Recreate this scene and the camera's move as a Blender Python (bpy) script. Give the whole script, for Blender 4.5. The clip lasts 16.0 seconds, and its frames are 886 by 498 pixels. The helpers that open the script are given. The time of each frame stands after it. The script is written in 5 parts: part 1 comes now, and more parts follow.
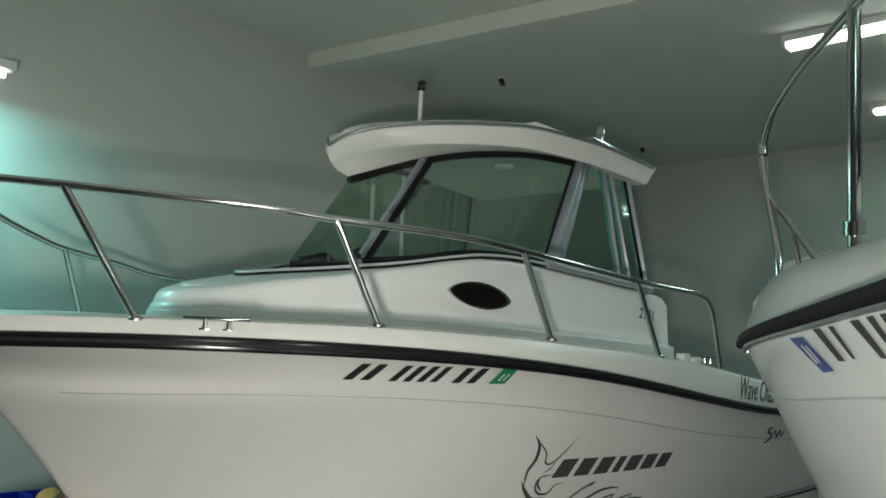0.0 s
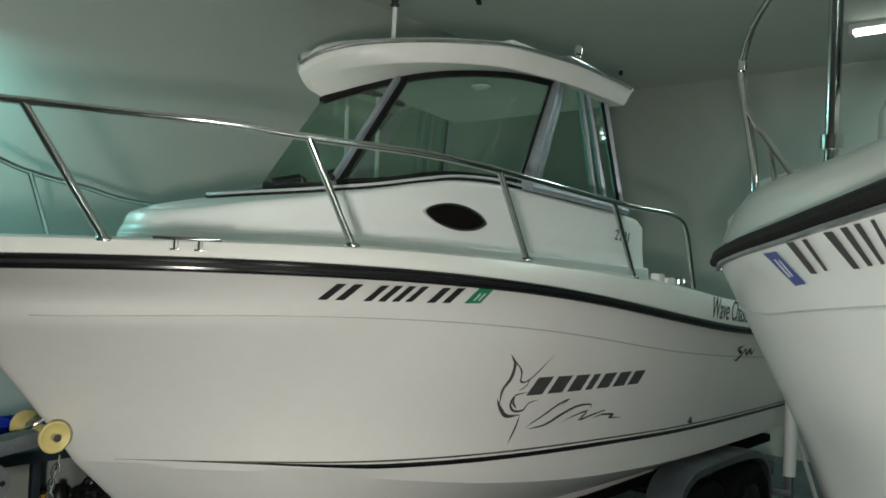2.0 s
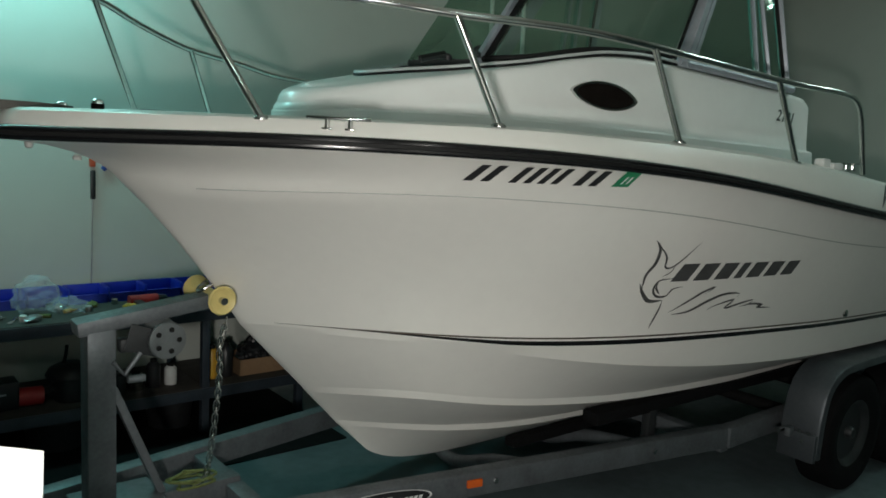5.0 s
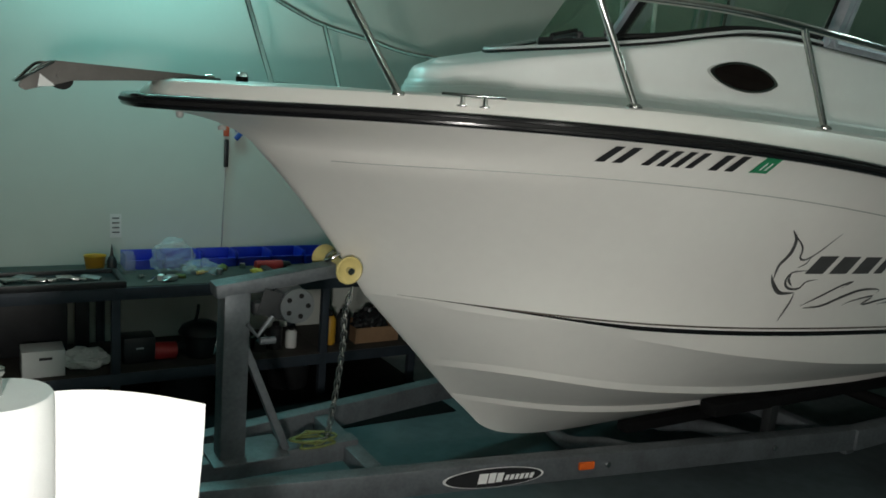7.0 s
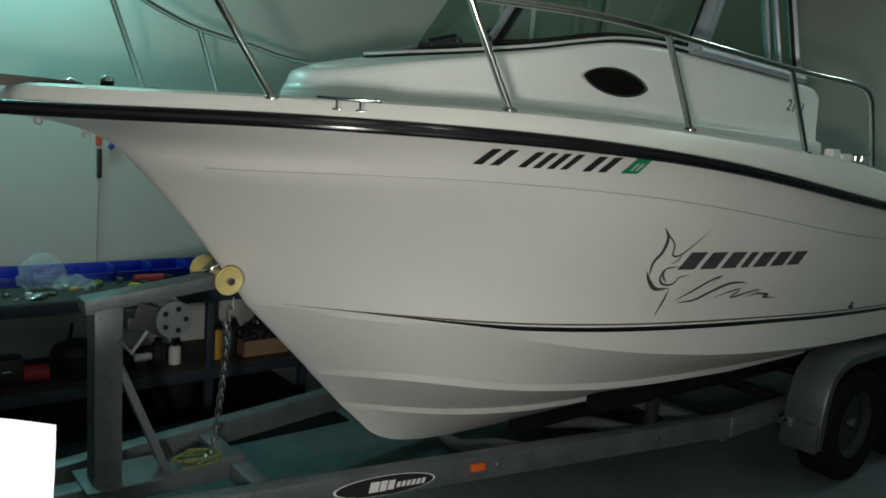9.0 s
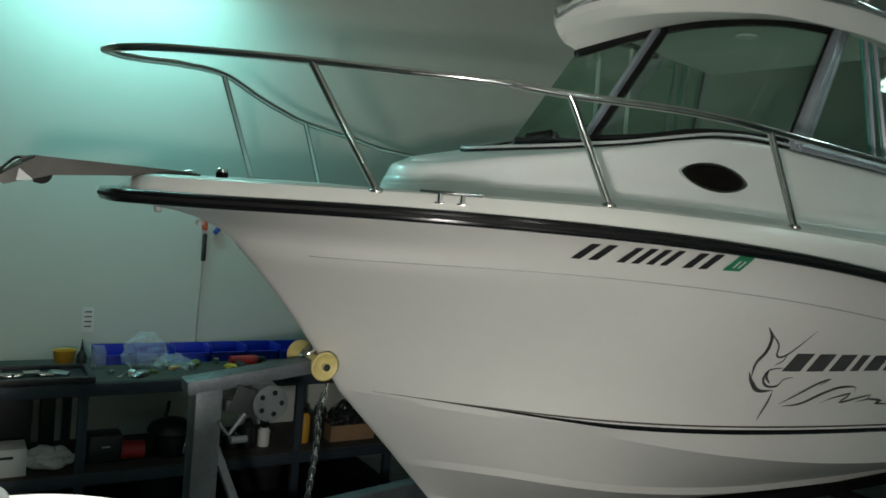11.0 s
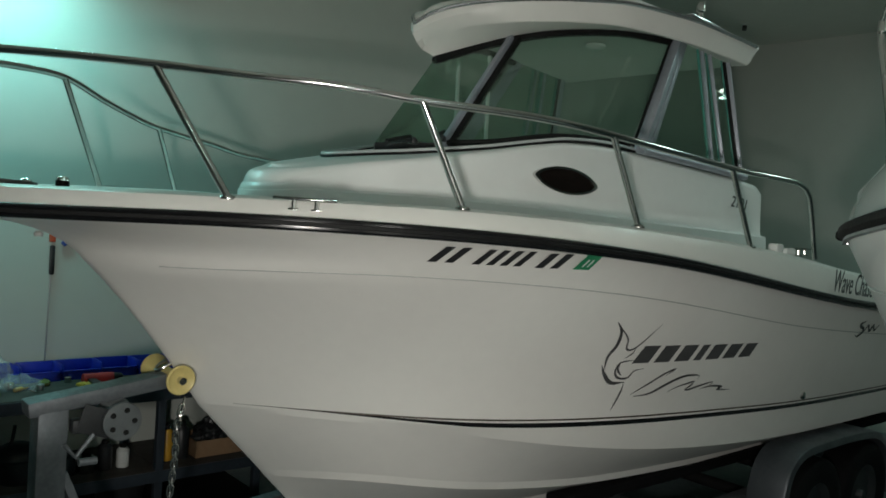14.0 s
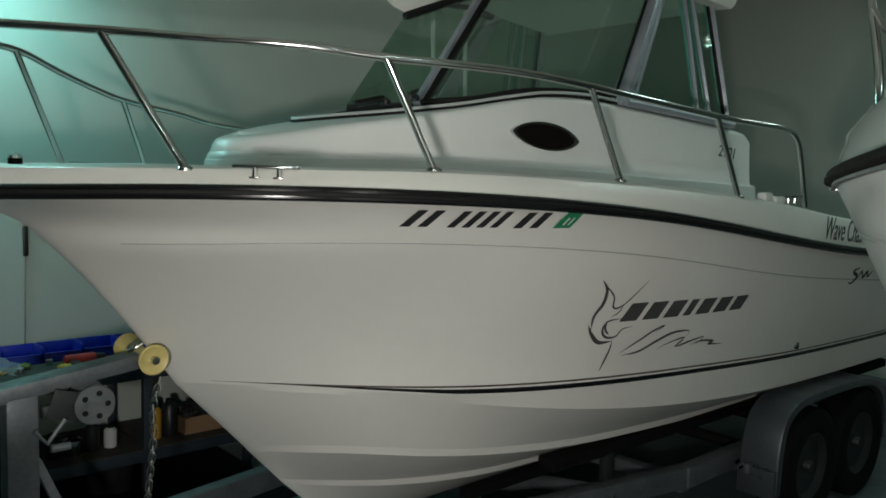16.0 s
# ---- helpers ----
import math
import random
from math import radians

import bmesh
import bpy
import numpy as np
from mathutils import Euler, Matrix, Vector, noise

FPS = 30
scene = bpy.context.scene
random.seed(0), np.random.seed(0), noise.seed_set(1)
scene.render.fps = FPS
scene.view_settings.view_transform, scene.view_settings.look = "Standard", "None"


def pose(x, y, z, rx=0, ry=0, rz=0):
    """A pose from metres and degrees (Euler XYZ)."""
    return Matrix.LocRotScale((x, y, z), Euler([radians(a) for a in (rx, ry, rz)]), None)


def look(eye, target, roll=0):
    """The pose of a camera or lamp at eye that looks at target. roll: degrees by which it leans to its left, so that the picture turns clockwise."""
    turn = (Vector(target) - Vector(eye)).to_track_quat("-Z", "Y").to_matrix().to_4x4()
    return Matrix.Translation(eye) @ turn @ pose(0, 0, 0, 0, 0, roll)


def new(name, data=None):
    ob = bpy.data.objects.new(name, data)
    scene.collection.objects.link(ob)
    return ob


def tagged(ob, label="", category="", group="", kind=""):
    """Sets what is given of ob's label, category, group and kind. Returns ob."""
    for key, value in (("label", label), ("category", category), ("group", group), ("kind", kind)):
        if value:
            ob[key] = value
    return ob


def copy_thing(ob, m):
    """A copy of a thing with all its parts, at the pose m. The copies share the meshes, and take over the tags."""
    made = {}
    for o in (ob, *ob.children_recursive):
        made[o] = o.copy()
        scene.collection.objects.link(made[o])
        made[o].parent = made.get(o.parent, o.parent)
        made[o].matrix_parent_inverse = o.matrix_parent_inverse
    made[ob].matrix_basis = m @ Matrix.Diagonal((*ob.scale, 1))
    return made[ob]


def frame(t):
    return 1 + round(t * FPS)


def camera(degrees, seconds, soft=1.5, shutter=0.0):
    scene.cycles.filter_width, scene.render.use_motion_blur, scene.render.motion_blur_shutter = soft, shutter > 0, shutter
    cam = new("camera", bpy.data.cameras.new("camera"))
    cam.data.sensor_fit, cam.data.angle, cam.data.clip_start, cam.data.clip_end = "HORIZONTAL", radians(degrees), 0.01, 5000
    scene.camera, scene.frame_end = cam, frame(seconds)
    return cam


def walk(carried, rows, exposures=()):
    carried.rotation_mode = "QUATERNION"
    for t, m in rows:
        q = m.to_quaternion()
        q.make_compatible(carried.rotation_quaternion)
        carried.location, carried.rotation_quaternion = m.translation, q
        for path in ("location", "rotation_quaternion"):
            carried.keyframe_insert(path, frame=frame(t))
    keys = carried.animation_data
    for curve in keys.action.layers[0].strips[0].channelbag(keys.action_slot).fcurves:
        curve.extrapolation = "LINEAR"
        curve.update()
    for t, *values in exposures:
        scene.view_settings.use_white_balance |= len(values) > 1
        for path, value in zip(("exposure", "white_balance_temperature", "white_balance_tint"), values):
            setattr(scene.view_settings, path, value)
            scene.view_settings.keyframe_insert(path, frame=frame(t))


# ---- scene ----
cam = camera(58.48, 16.0, 1.7)
PATH = [
    (0, look((-0.432, -2.942, 1.849), (1.743, -0.903, 2.174), 2.99)),
    (0.5, look((-0.417, -2.933, 1.845), (1.785, -0.915, 2.127), 2.77)),
    (1, look((-0.420, -2.939, 1.848), (1.891, -1.044, 2.101), 2.89)),
    (1.5, look((-0.412, -2.935, 1.839), (1.932, -1.078, 2.079), 2.54)),
    (2, look((-0.403, -2.928, 1.821), (1.851, -0.950, 1.880), 2.55)),
    (2.5, look((-0.409, -2.926, 1.782), (1.729, -0.833, 1.558), 3.82)),
    (3, look((-0.396, -2.928, 1.825), (1.590, -0.729, 1.353), 3.83)),
    (5.5, look((-0.424, -2.899, 1.837), (1.412, -0.564, 1.421), 3.51)),
    (6, look((-0.445, -2.888, 1.837), (1.319, -0.498, 1.417), 3.94)),
    (6.5, look((-0.471, -2.875, 1.839), (1.188, -0.422, 1.358), 4.62)),
    (7, look((-0.480, -2.874, 1.838), (1.071, -0.365, 1.291), 4.68)),
    (7.5, look((-0.489, -2.867, 1.830), (1.085, -0.371, 1.285), 4.37)),
    (8, look((-0.462, -2.877, 1.830), (1.202, -0.445, 1.268), 4.42)),
    (8.5, look((-0.424, -2.896, 1.829), (1.365, -0.559, 1.248), 4.27)),
    (9, look((-0.425, -2.892, 1.826), (1.443, -0.595, 1.341), 4.32)),
    (9.5, look((-0.445, -2.883, 1.842), (1.359, -0.515, 1.467), 4.09)),
    (10, look((-0.466, -2.867, 1.841), (1.197, -0.385, 1.563), 4.82)),
    (12.5, look((-0.475, -2.882, 1.847), (1.152, -0.364, 1.742), 5.18)),
    (13, look((-0.465, -2.885, 1.848), (1.315, -0.472, 1.769), 5.07)),
    (13.5, look((-0.440, -2.905, 1.849), (1.467, -0.592, 1.748), 4.76)),
    (14, look((-0.424, -2.920, 1.849), (1.560, -0.674, 1.717), 4.17)),
    (14.5, look((-0.415, -2.934, 1.844), (1.609, -0.724, 1.702), 3.42)),
    (15, look((-0.400, -2.942, 1.840), (1.675, -0.781, 1.701), 3.95)),
    (15.5, look((-0.371, -2.931, 1.839), (1.740, -0.823, 1.517), 4.48)),
    (16, look((-0.299, -2.890, 1.849), (1.694, -0.664, 1.578), 1.73)),
]
walk(cam, PATH, exposures=[(0, -0.1), (1, -0.02), (2, -0.05), (3, -0.18), (5.5, -0.34), (7.5, -0.4), (9, -0.45), (10, -0.44), (12.5, -0.48), (16, -0.57)])

# ---- light ----
world = bpy.data.worlds.new("world")
scene.world = world
world.use_nodes = True
world.node_tree.nodes["Background"].inputs[0].default_value = (0.5, 0.6, 0.6, 1)
world.node_tree.nodes["Background"].inputs[1].default_value = 0.0

CEIL = 4.0


def area_lamp(name, eye, target, sx, sy, watts, colour):
    d = bpy.data.lights.new(name, "AREA")
    d.shape, d.size, d.size_y, d.energy, d.color = "RECTANGLE", sx, sy, watts, colour
    ob = new(name, d)
    ob.matrix_world = look(eye, target)
    return ob


TUBE_WHITE = (0.62, 1.0, 0.92)
WARM_WHITE = (0.985, 0.955, 0.895)
# the last two tubes are unseen, added behind the camera as fill light
TUBES = [(4.95, -1.65), (6.85, -1.70), (1.6, -5.0), (-1.6, -5.0)]
for (tx, ty), watts in zip(TUBES, (14, 12, 18, 14)):
    long_x = ty < -3
    area_lamp("tube_and_fill_light", (tx, ty, CEIL - 0.13), (tx, ty, 0), 1.25 if long_x else 0.12, 0.12 if long_x else 1.25, watts, TUBE_WHITE)
# low work light standing beside the camera's place, thrown upward over the bow
area_lamp("work_light", (-0.72, -3.08, 1.6), (2.55, -0.95, 1.92), 0.14, 0.14, 61.5, WARM_WHITE).data.spread = radians(174)
area_lamp("wall_tube_light", (0.34, 1.62, 3.08), (0.34, 1.62, 0), 1.2, 0.12, 28, (0.33, 1.0, 0.97))

# ---- materials ----


def material(name, base, rough=0.5, metal=0.0, var=0.0, scale=6.0, bump=0.0, bump_scale=60.0, coat=0.0, spec=0.5, second=None, rvar=0.0):
    """Principled surface with colour variation at two scales and fine relief, in object space metres."""
    m = bpy.data.materials.new(name)
    m.use_nodes = True
    nt = m.node_tree
    p = nt.nodes["Principled BSDF"]
    p.inputs["Base Color"].default_value = (*base, 1)
    p.inputs["Roughness"].default_value = rough
    p.inputs["Metallic"].default_value = metal
    p.inputs["Coat Weight"].default_value = coat
    p.inputs["Coat Roughness"].default_value = 0.18
    p.inputs["Specular IOR Level"].default_value = spec
    geo = nt.nodes.new("ShaderNodeNewGeometry")
    if var > 0 or second:
        n1 = nt.nodes.new("ShaderNodeTexNoise")
        n1.inputs["Scale"].default_value, n1.inputs["Detail"].default_value = scale, 6
        nt.links.new(geo.outputs["Position"], n1.inputs["Vector"])
        n2 = nt.nodes.new("ShaderNodeTexNoise")
        n2.inputs["Scale"].default_value, n2.inputs["Detail"].default_value = scale * 9, 4
        nt.links.new(geo.outputs["Position"], n2.inputs["Vector"])
        add = nt.nodes.new("ShaderNodeMath")
        add.operation = "MULTIPLY_ADD"
        nt.links.new(n2.outputs[0], add.inputs[0])
        add.inputs[1].default_value = 0.45
        nt.links.new(n1.outputs[0], add.inputs[2])
        ramp = nt.nodes.new("ShaderNodeMapRange")
        ramp.inputs[1].default_value, ramp.inputs[2].default_value = 0.5, 0.95
        nt.links.new(add.outputs[0], ramp.inputs[0])
        mix = nt.nodes.new("ShaderNodeMix")
        mix.data_type = "RGBA"
        lo = second or tuple(c * (1 - var) for c in base)
        mix.inputs[6].default_value, mix.inputs[7].default_value = (*lo, 1), (*base, 1)
        nt.links.new(ramp.outputs[0], mix.inputs[0])
        nt.links.new(mix.outputs[2], p.inputs["Base Color"])
        if rvar > 0:
            rr = nt.nodes.new("ShaderNodeMapRange")
            rr.inputs[3].default_value, rr.inputs[4].default_value = rough + rvar, rough - rvar
            nt.links.new(ramp.outputs[0], rr.inputs[0])
            nt.links.new(rr.outputs[0], p.inputs["Roughness"])
    if bump > 0:
        n3 = nt.nodes.new("ShaderNodeTexNoise")
        n3.inputs["Scale"].default_value, n3.inputs["Detail"].default_value = bump_scale, 5
        nt.links.new(geo.outputs["Position"], n3.inputs["Vector"])
        b = nt.nodes.new("ShaderNodeBump")
        b.inputs["Strength"].default_value, b.inputs["Distance"].default_value = bump, 0.01
        nt.links.new(n3.outputs[0], b.inputs["Height"])
        nt.links.new(b.outputs[0], p.inputs["Normal"])
    return m


def glass_material(name, tint, gloss):
    m = bpy.data.materials.new(name)
    m.use_nodes = True
    nt = m.node_tree
    nt.nodes.clear()
    out = nt.nodes.new("ShaderNodeOutputMaterial")
    tr = nt.nodes.new("ShaderNodeBsdfTransparent")
    tr.inputs[0].default_value = (*tint, 1)
    gl = nt.nodes.new("ShaderNodeBsdfGlossy")
    gl.inputs[0].default_value = (0.9, 1, 0.95, 1)
    gl.inputs[1].default_value = 0.03
    mx = nt.nodes.new("ShaderNodeMixShader")
    lw = nt.nodes.new("ShaderNodeLayerWeight")
    lw.inputs[0].default_value = 0.25
    fr = nt.nodes.new("ShaderNodeMapRange")
    fr.inputs[3].default_value, fr.inputs[4].default_value = gloss * 0.15, gloss
    nt.links.new(lw.outputs["Facing"], fr.inputs[0])
    nt.links.new(fr.outputs[0], mx.inputs[0])
    nt.links.new(tr.outputs[0], mx.inputs[1])
    nt.links.new(gl.outputs[0], mx.inputs[2])
    nt.links.new(mx.outputs[0], out.inputs[0])
    return m


def glow_material(name, colour, strength):
    m = bpy.data.materials.new(name)
    m.use_nodes = True
    p = m.node_tree.nodes["Principled BSDF"]
    p.inputs["Base Color"].default_value = (*colour, 1)
    p.inputs["Emission Color"].default_value = (*colour, 1)
    p.inputs["Emission Strength"].default_value = strength
    return m


GEL = material("white_gelcoat", (0.82, 0.80, 0.755), 0.34, var=0.05, scale=2.2, coat=0.12, rvar=0.05)
GEL_CABIN = material("cabin_gelcoat", (0.84, 0.85, 0.83), 0.34, var=0.05, scale=2.4, coat=0.2, rvar=0.05)
GEL_DECK = material("deck_gelcoat", (0.70, 0.72, 0.69), 0.42, var=0.06, scale=3.0, bump=0.05, bump_scale=220)
GEL_COOL = material("second_gelcoat", (0.87, 0.88, 0.85), 0.24, var=0.03, scale=1.2, coat=0.4)
BLACK_VINYL = material("black_vinyl", (0.008, 0.008, 0.009), 0.16, var=0.3, scale=12, spec=0.3)
BLACK_RUBBER = material("black_rubber", (0.012, 0.012, 0.012), 0.6, var=0.4, scale=15, bump=0.15, spec=0.2)
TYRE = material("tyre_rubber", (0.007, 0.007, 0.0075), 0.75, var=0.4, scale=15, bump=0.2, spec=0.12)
STEEL = material("polished_steel", (0.62, 0.62, 0.60), 0.13, 1.0, var=0.15, scale=14, rvar=0.04)
ALU = material("brushed_aluminium", (0.45, 0.47, 0.48), 0.36, 1.0, var=0.2, scale=10, bump=0.05, rvar=0.08)
GALV = material("galvanised_steel", (0.17, 0.187, 0.2), 0.5, 0.5, var=0.35, scale=7, bump=0.08, bump_scale=90, rvar=0.12)
PLATE = material("dull_stainless_plate", (0.075, 0.07, 0.062), 0.4, 0.4, var=0.3, scale=9, rvar=0.05)
FENDER = material("fender_alloy", (0.105, 0.118, 0.13), 0.42, 0.6, var=0.25, scale=5, rvar=0.1)
SILL_ALU = material("matt_aluminium", (0.62, 0.64, 0.64), 0.5, metal=0.35, var=0.08, scale=10)
SEAM = material("grey_seam", (0.42, 0.42, 0.40), 0.5, var=0.1, scale=8)
RIM = material("dull_painted_rim", (0.035, 0.038, 0.04), 0.5, 0.4, var=0.3, scale=9)
PIN = material("bronze_pinstripe", (0.09, 0.07, 0.05), 0.4, var=0.5, scale=9)
TRIM = material("bright_edge_trim", (0.5, 0.52, 0.53), 0.2, 0.8, var=0.12, scale=12, rvar=0.05)
FRAME = material("satin_window_frame", (0.40, 0.43, 0.48), 0.42, 0.35, var=0.2, scale=12, rvar=0.08)
GLASS_EDGE = material("green_glass_edge", (0.06, 0.27, 0.22), 0.3, var=0.2, scale=14)
GLASS = glass_material("tinted_glass", (0.72, 0.82, 0.76), 0.3)
INK = material("decal_black", (0.02, 0.02, 0.022), 0.35, var=0.2, scale=20)
GREY_INK = material("decal_charcoal", (0.085, 0.085, 0.085), 0.4, var=0.3, scale=18)
PORT_DARK = material("portlight_dark", (0.012, 0.009, 0.008), 0.25, var=0.3, scale=20, spec=0.12)
GREEN = material("tag_green", (0.02, 0.28, 0.12), 0.4, var=0.25, scale=40)
BLUE_TAG = material("tag_blue", (0.05, 0.09, 0.34), 0.4, var=0.25, scale=40)
WHITE_INK = material("decal_white", (0.8, 0.8, 0.78), 0.45, var=0.06, scale=30)
YELLOW = material("yellow_urethane", (0.72, 0.58, 0.22), 0.4, var=0.2, scale=22, bump=0.05)
AMBER = material("amber_lens", (0.75, 0.13, 0.02), 0.2, var=0.15, scale=30)
# wall colour lowered for the out-of-view walls, to limit bounce and reflections
UNSEEN_WALL = material("dimmed_unseen_wall", (0.30, 0.30, 0.28), 0.8, var=0.1, scale=0.9, bump=0.06, bump_scale=35)
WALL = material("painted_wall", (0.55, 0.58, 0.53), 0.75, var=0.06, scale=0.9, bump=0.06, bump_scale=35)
CEILING = material("painted_ceiling", (0.72, 0.73, 0.67), 0.85, var=0.06, scale=1.1, bump=0.05, bump_scale=30)
FLOOR = material("sealed_concrete", (0.12, 0.155, 0.165), 0.42, var=0.35, scale=1.6, bump=0.05, bump_scale=40, rvar=0.1)
SHELF_STEEL = material("slate_shelf_steel", (0.045, 0.058, 0.075), 0.5, 0.3, var=0.3, scale=9)
BOARD = material("particle_board", (0.055, 0.047, 0.04), 0.8, var=0.35, scale=14, bump=0.2, bump_scale=140)
BLUE_BIN = material("blue_bin_plastic", (0.015, 0.04, 0.45), 0.35, var=0.25, scale=10)
BLACK_PLASTIC = material("black_plastic", (0.02, 0.021, 0.023), 0.4, var=0.4, scale=12, bump=0.05)
RED_PLASTIC = material("red_plastic", (0.45, 0.03, 0.03), 0.4, var=0.3, scale=12)
YELLOW_PLASTIC = material("yellow_plastic", (0.62, 0.33, 0.03), 0.45, var=0.2, scale=12)
CARDBOARD = material("cardboard", (0.33, 0.20, 0.11), 0.85, var=0.25, scale=9, bump=0.1)
WHITE_CARD = material("white_card", (0.68, 0.68, 0.66), 0.7, var=0.08, scale=9)
PAPER = material("white_paper", (0.86, 0.86, 0.85), 0.9, var=0.03, scale=25, bump=0.08, bump_scale=160)
BAG = material("clear_film", (0.62, 0.70, 0.74), 0.25, var=0.2, scale=14)
BAG.node_tree.nodes["Principled BSDF"].inputs["Alpha"].default_value = 0.2
ROPE = material("green_yellow_rope", (0.15, 0.18, 0.05), 0.8, var=0.5, scale=60)
TUBE_GLOW = glow_material("tube_glow", (0.92, 1.0, 0.95), 9.0)
ORANGE = material("orange_grip", (0.62, 0.10, 0.04), 0.5, var=0.2, scale=20)
BLUE_TAPE = material("blue_plastic", (0.02, 0.08, 0.35), 0.4, var=0.2, scale=20)

# ---- mesh tools ----


def mesh_object(name, bm, mat, parent=None, label="", smooth=True, angle=38):
    bmesh.ops.remove_doubles(bm, verts=bm.verts, dist=1e-5)
    bmesh.ops.recalc_face_normals(bm, faces=bm.faces)
    if smooth:
        for f in bm.faces:
            f.smooth = True
        for e in bm.edges:
            e.smooth = len(e.link_faces) == 2 and e.calc_face_angle(0) < radians(angle)
    me = bpy.data.meshes.new(name)
    bm.to_mesh(me)
    bm.free()
    me.materials.append(mat)
    ob = new(name, me)
    ob.parent = parent
    if label:
        tagged(ob, label)
    return ob


part = mesh_object


def thing(name, at, label, category, group="", kind=""):
    ob = new(name)
    ob.empty_display_size = 0.05
    ob.location = at
    return tagged(ob, label, category, group, kind)


def place(bm, m):
    bmesh.ops.transform(bm, matrix=m, verts=bm.verts)
    return bm


def box(sx, sy, sz, at=(0, 0, 0), bevel=0.004, turn=(0, 0, 0)):
    """A bevelled block centred at a point."""
    bm = bmesh.new()
    bmesh.ops.create_cube(bm, size=1, matrix=Matrix.Diagonal((sx, sy, sz, 1)))
    if bevel > 0:
        bmesh.ops.bevel(bm, geom=bm.edges[:], offset=min(bevel, 0.45 * min(sx, sy, sz)), segments=2, affect="EDGES", profile=0.6)
    return place(bm, pose(*at, *turn))


def join(*bms):
    out = bmesh.new()
    for b in bms:
        tmp = bpy.data.meshes.new("t")
        b.to_mesh(tmp)
        b.free()
        out.from_mesh(tmp)
        bpy.data.meshes.remove(tmp)
    return out


def spline(pts, n):
    """Evenly sampled Catmull-Rom curve through points."""
    p = np.array(pts, float)
    p = np.vstack([2 * p[0] - p[1], p, 2 * p[-1] - p[-2]])
    out = []
    for i in range(1, len(p) - 2):
        for s in np.linspace(0, 1, 12, endpoint=False):
            a, b, c, d = p[i - 1:i + 3]
            out.append(0.5 * (2 * b + (c - a) * s + (2 * a - 5 * b + 4 * c - d) * s * s + (3 * b - a - 3 * c + d) * s ** 3))
    out.append(p[-2])
    out = np.array(out)
    d = np.r_[0, np.cumsum(np.linalg.norm(np.diff(out, axis=0), axis=1))]
    u = np.linspace(0, d[-1], n)
    return np.stack([np.interp(u, d, out[:, k]) for k in range(3)], 1)


def tube(pts, r, seg=10, closed=False, r_end=None):
    """A round bar along points, with caps."""
    bm = bmesh.new()
    p = [Vector(q) for q in pts]
    n = len(p)
    rings, nrm = [], None
    for i in range(n):
        t = (p[(i + 1) % n] - p[i - 1]) if closed else (p[min(i + 1, n - 1)] - p[max(i - 1, 0)])
        t.normalize()
        if nrm is None:
            nrm = t.orthogonal().normalized()
        nrm = (nrm - t * nrm.dot(t)).normalized()
        b = t.cross(nrm)
        rr = r if r_end is None else r + (r_end - r) * i / (n - 1)
        rings.append([bm.verts.new(p[i] + rr * (math.cos(a) * nrm + math.sin(a) * b)) for a in [2 * math.pi * k / seg for k in range(seg)]])
    for i in range(n if closed else n - 1):
        a, b = rings[i], rings[(i + 1) % n]
        for k in range(seg):
            bm.faces.new((a[k], a[(k + 1) % seg], b[(k + 1) % seg], b[k]))
    if not closed:
        bm.faces.new(rings[0][::-1])
        bm.faces.new(rings[-1])
    return bm


def grid(rows, closed=False):
    """A sheet through rows of points."""
    bm = bmesh.new()
    v = [[bm.verts.new(q) for q in row] for row in rows]
    for a, b in zip(v[:-1], v[1:]):
        m = len(a)
        for k in range(m if closed else m - 1):
            q = [a[k], a[(k + 1) % m], b[(k + 1) % m], b[k]]
            if len({tuple(round(c, 6) for c in w.co) for w in q}) >= 3:
                bm.faces.new(q)
    bmesh.ops.remove_doubles(bm, verts=bm.verts, dist=1e-5)
    return bm


def spun(profile, seg=24, m=Matrix()):
    """A body turned about z from (radius, height) pairs."""
    bm = bmesh.new()
    rows = [[(r * math.cos(a), r * math.sin(a), z) for a in [2 * math.pi * k / seg for k in range(seg)]] for r, z in profile]
    rings = [[bm.verts.new(q) for q in row] for row in rows]
    for a, b in zip(rings[:-1], rings[1:]):
        for k in range(seg):
            bm.faces.new((a[k], a[(k + 1) % seg], b[(k + 1) % seg], b[k]))
    bm.faces.new(rings[0][::-1])
    bm.faces.new(rings[-1])
    bmesh.ops.remove_doubles(bm, verts=bm.verts, dist=1e-6)
    return place(bm, m)


def thick(bm, d):
    bmesh.ops.recalc_face_normals(bm, faces=bm.faces)
    bmesh.ops.solidify(bm, geom=bm.faces[:], thickness=d)
    return bm


def smooth_at(tab, x):
    """Smooth monotone interpolation in rows of (x, a, b...)."""
    a = np.array(tab, float)
    xs, x = a[:, 0], np.atleast_1d(np.asarray(x, float))
    out = []
    for k in range(1, a.shape[1]):
        y = a[:, k]
        d = np.diff(y) / np.diff(xs)
        m = np.r_[d[0], np.where(d[:-1] * d[1:] > 0, 2 * d[:-1] * d[1:] / (d[:-1] + d[1:] + 1e-12), 0), d[-1]]
        i = np.clip(np.searchsorted(xs, x) - 1, 0, len(xs) - 2)
        h = xs[i + 1] - xs[i]
        s = np.clip((x - xs[i]) / h, 0, 1)
        out.append((2 * s ** 3 - 3 * s ** 2 + 1) * y[i] + (s ** 3 - 2 * s ** 2 + s) * h * m[i] + (3 * s ** 2 - 2 * s ** 3) * y[i + 1] + (s ** 3 - s ** 2) * h * m[i + 1])
    return np.stack(out, 1)


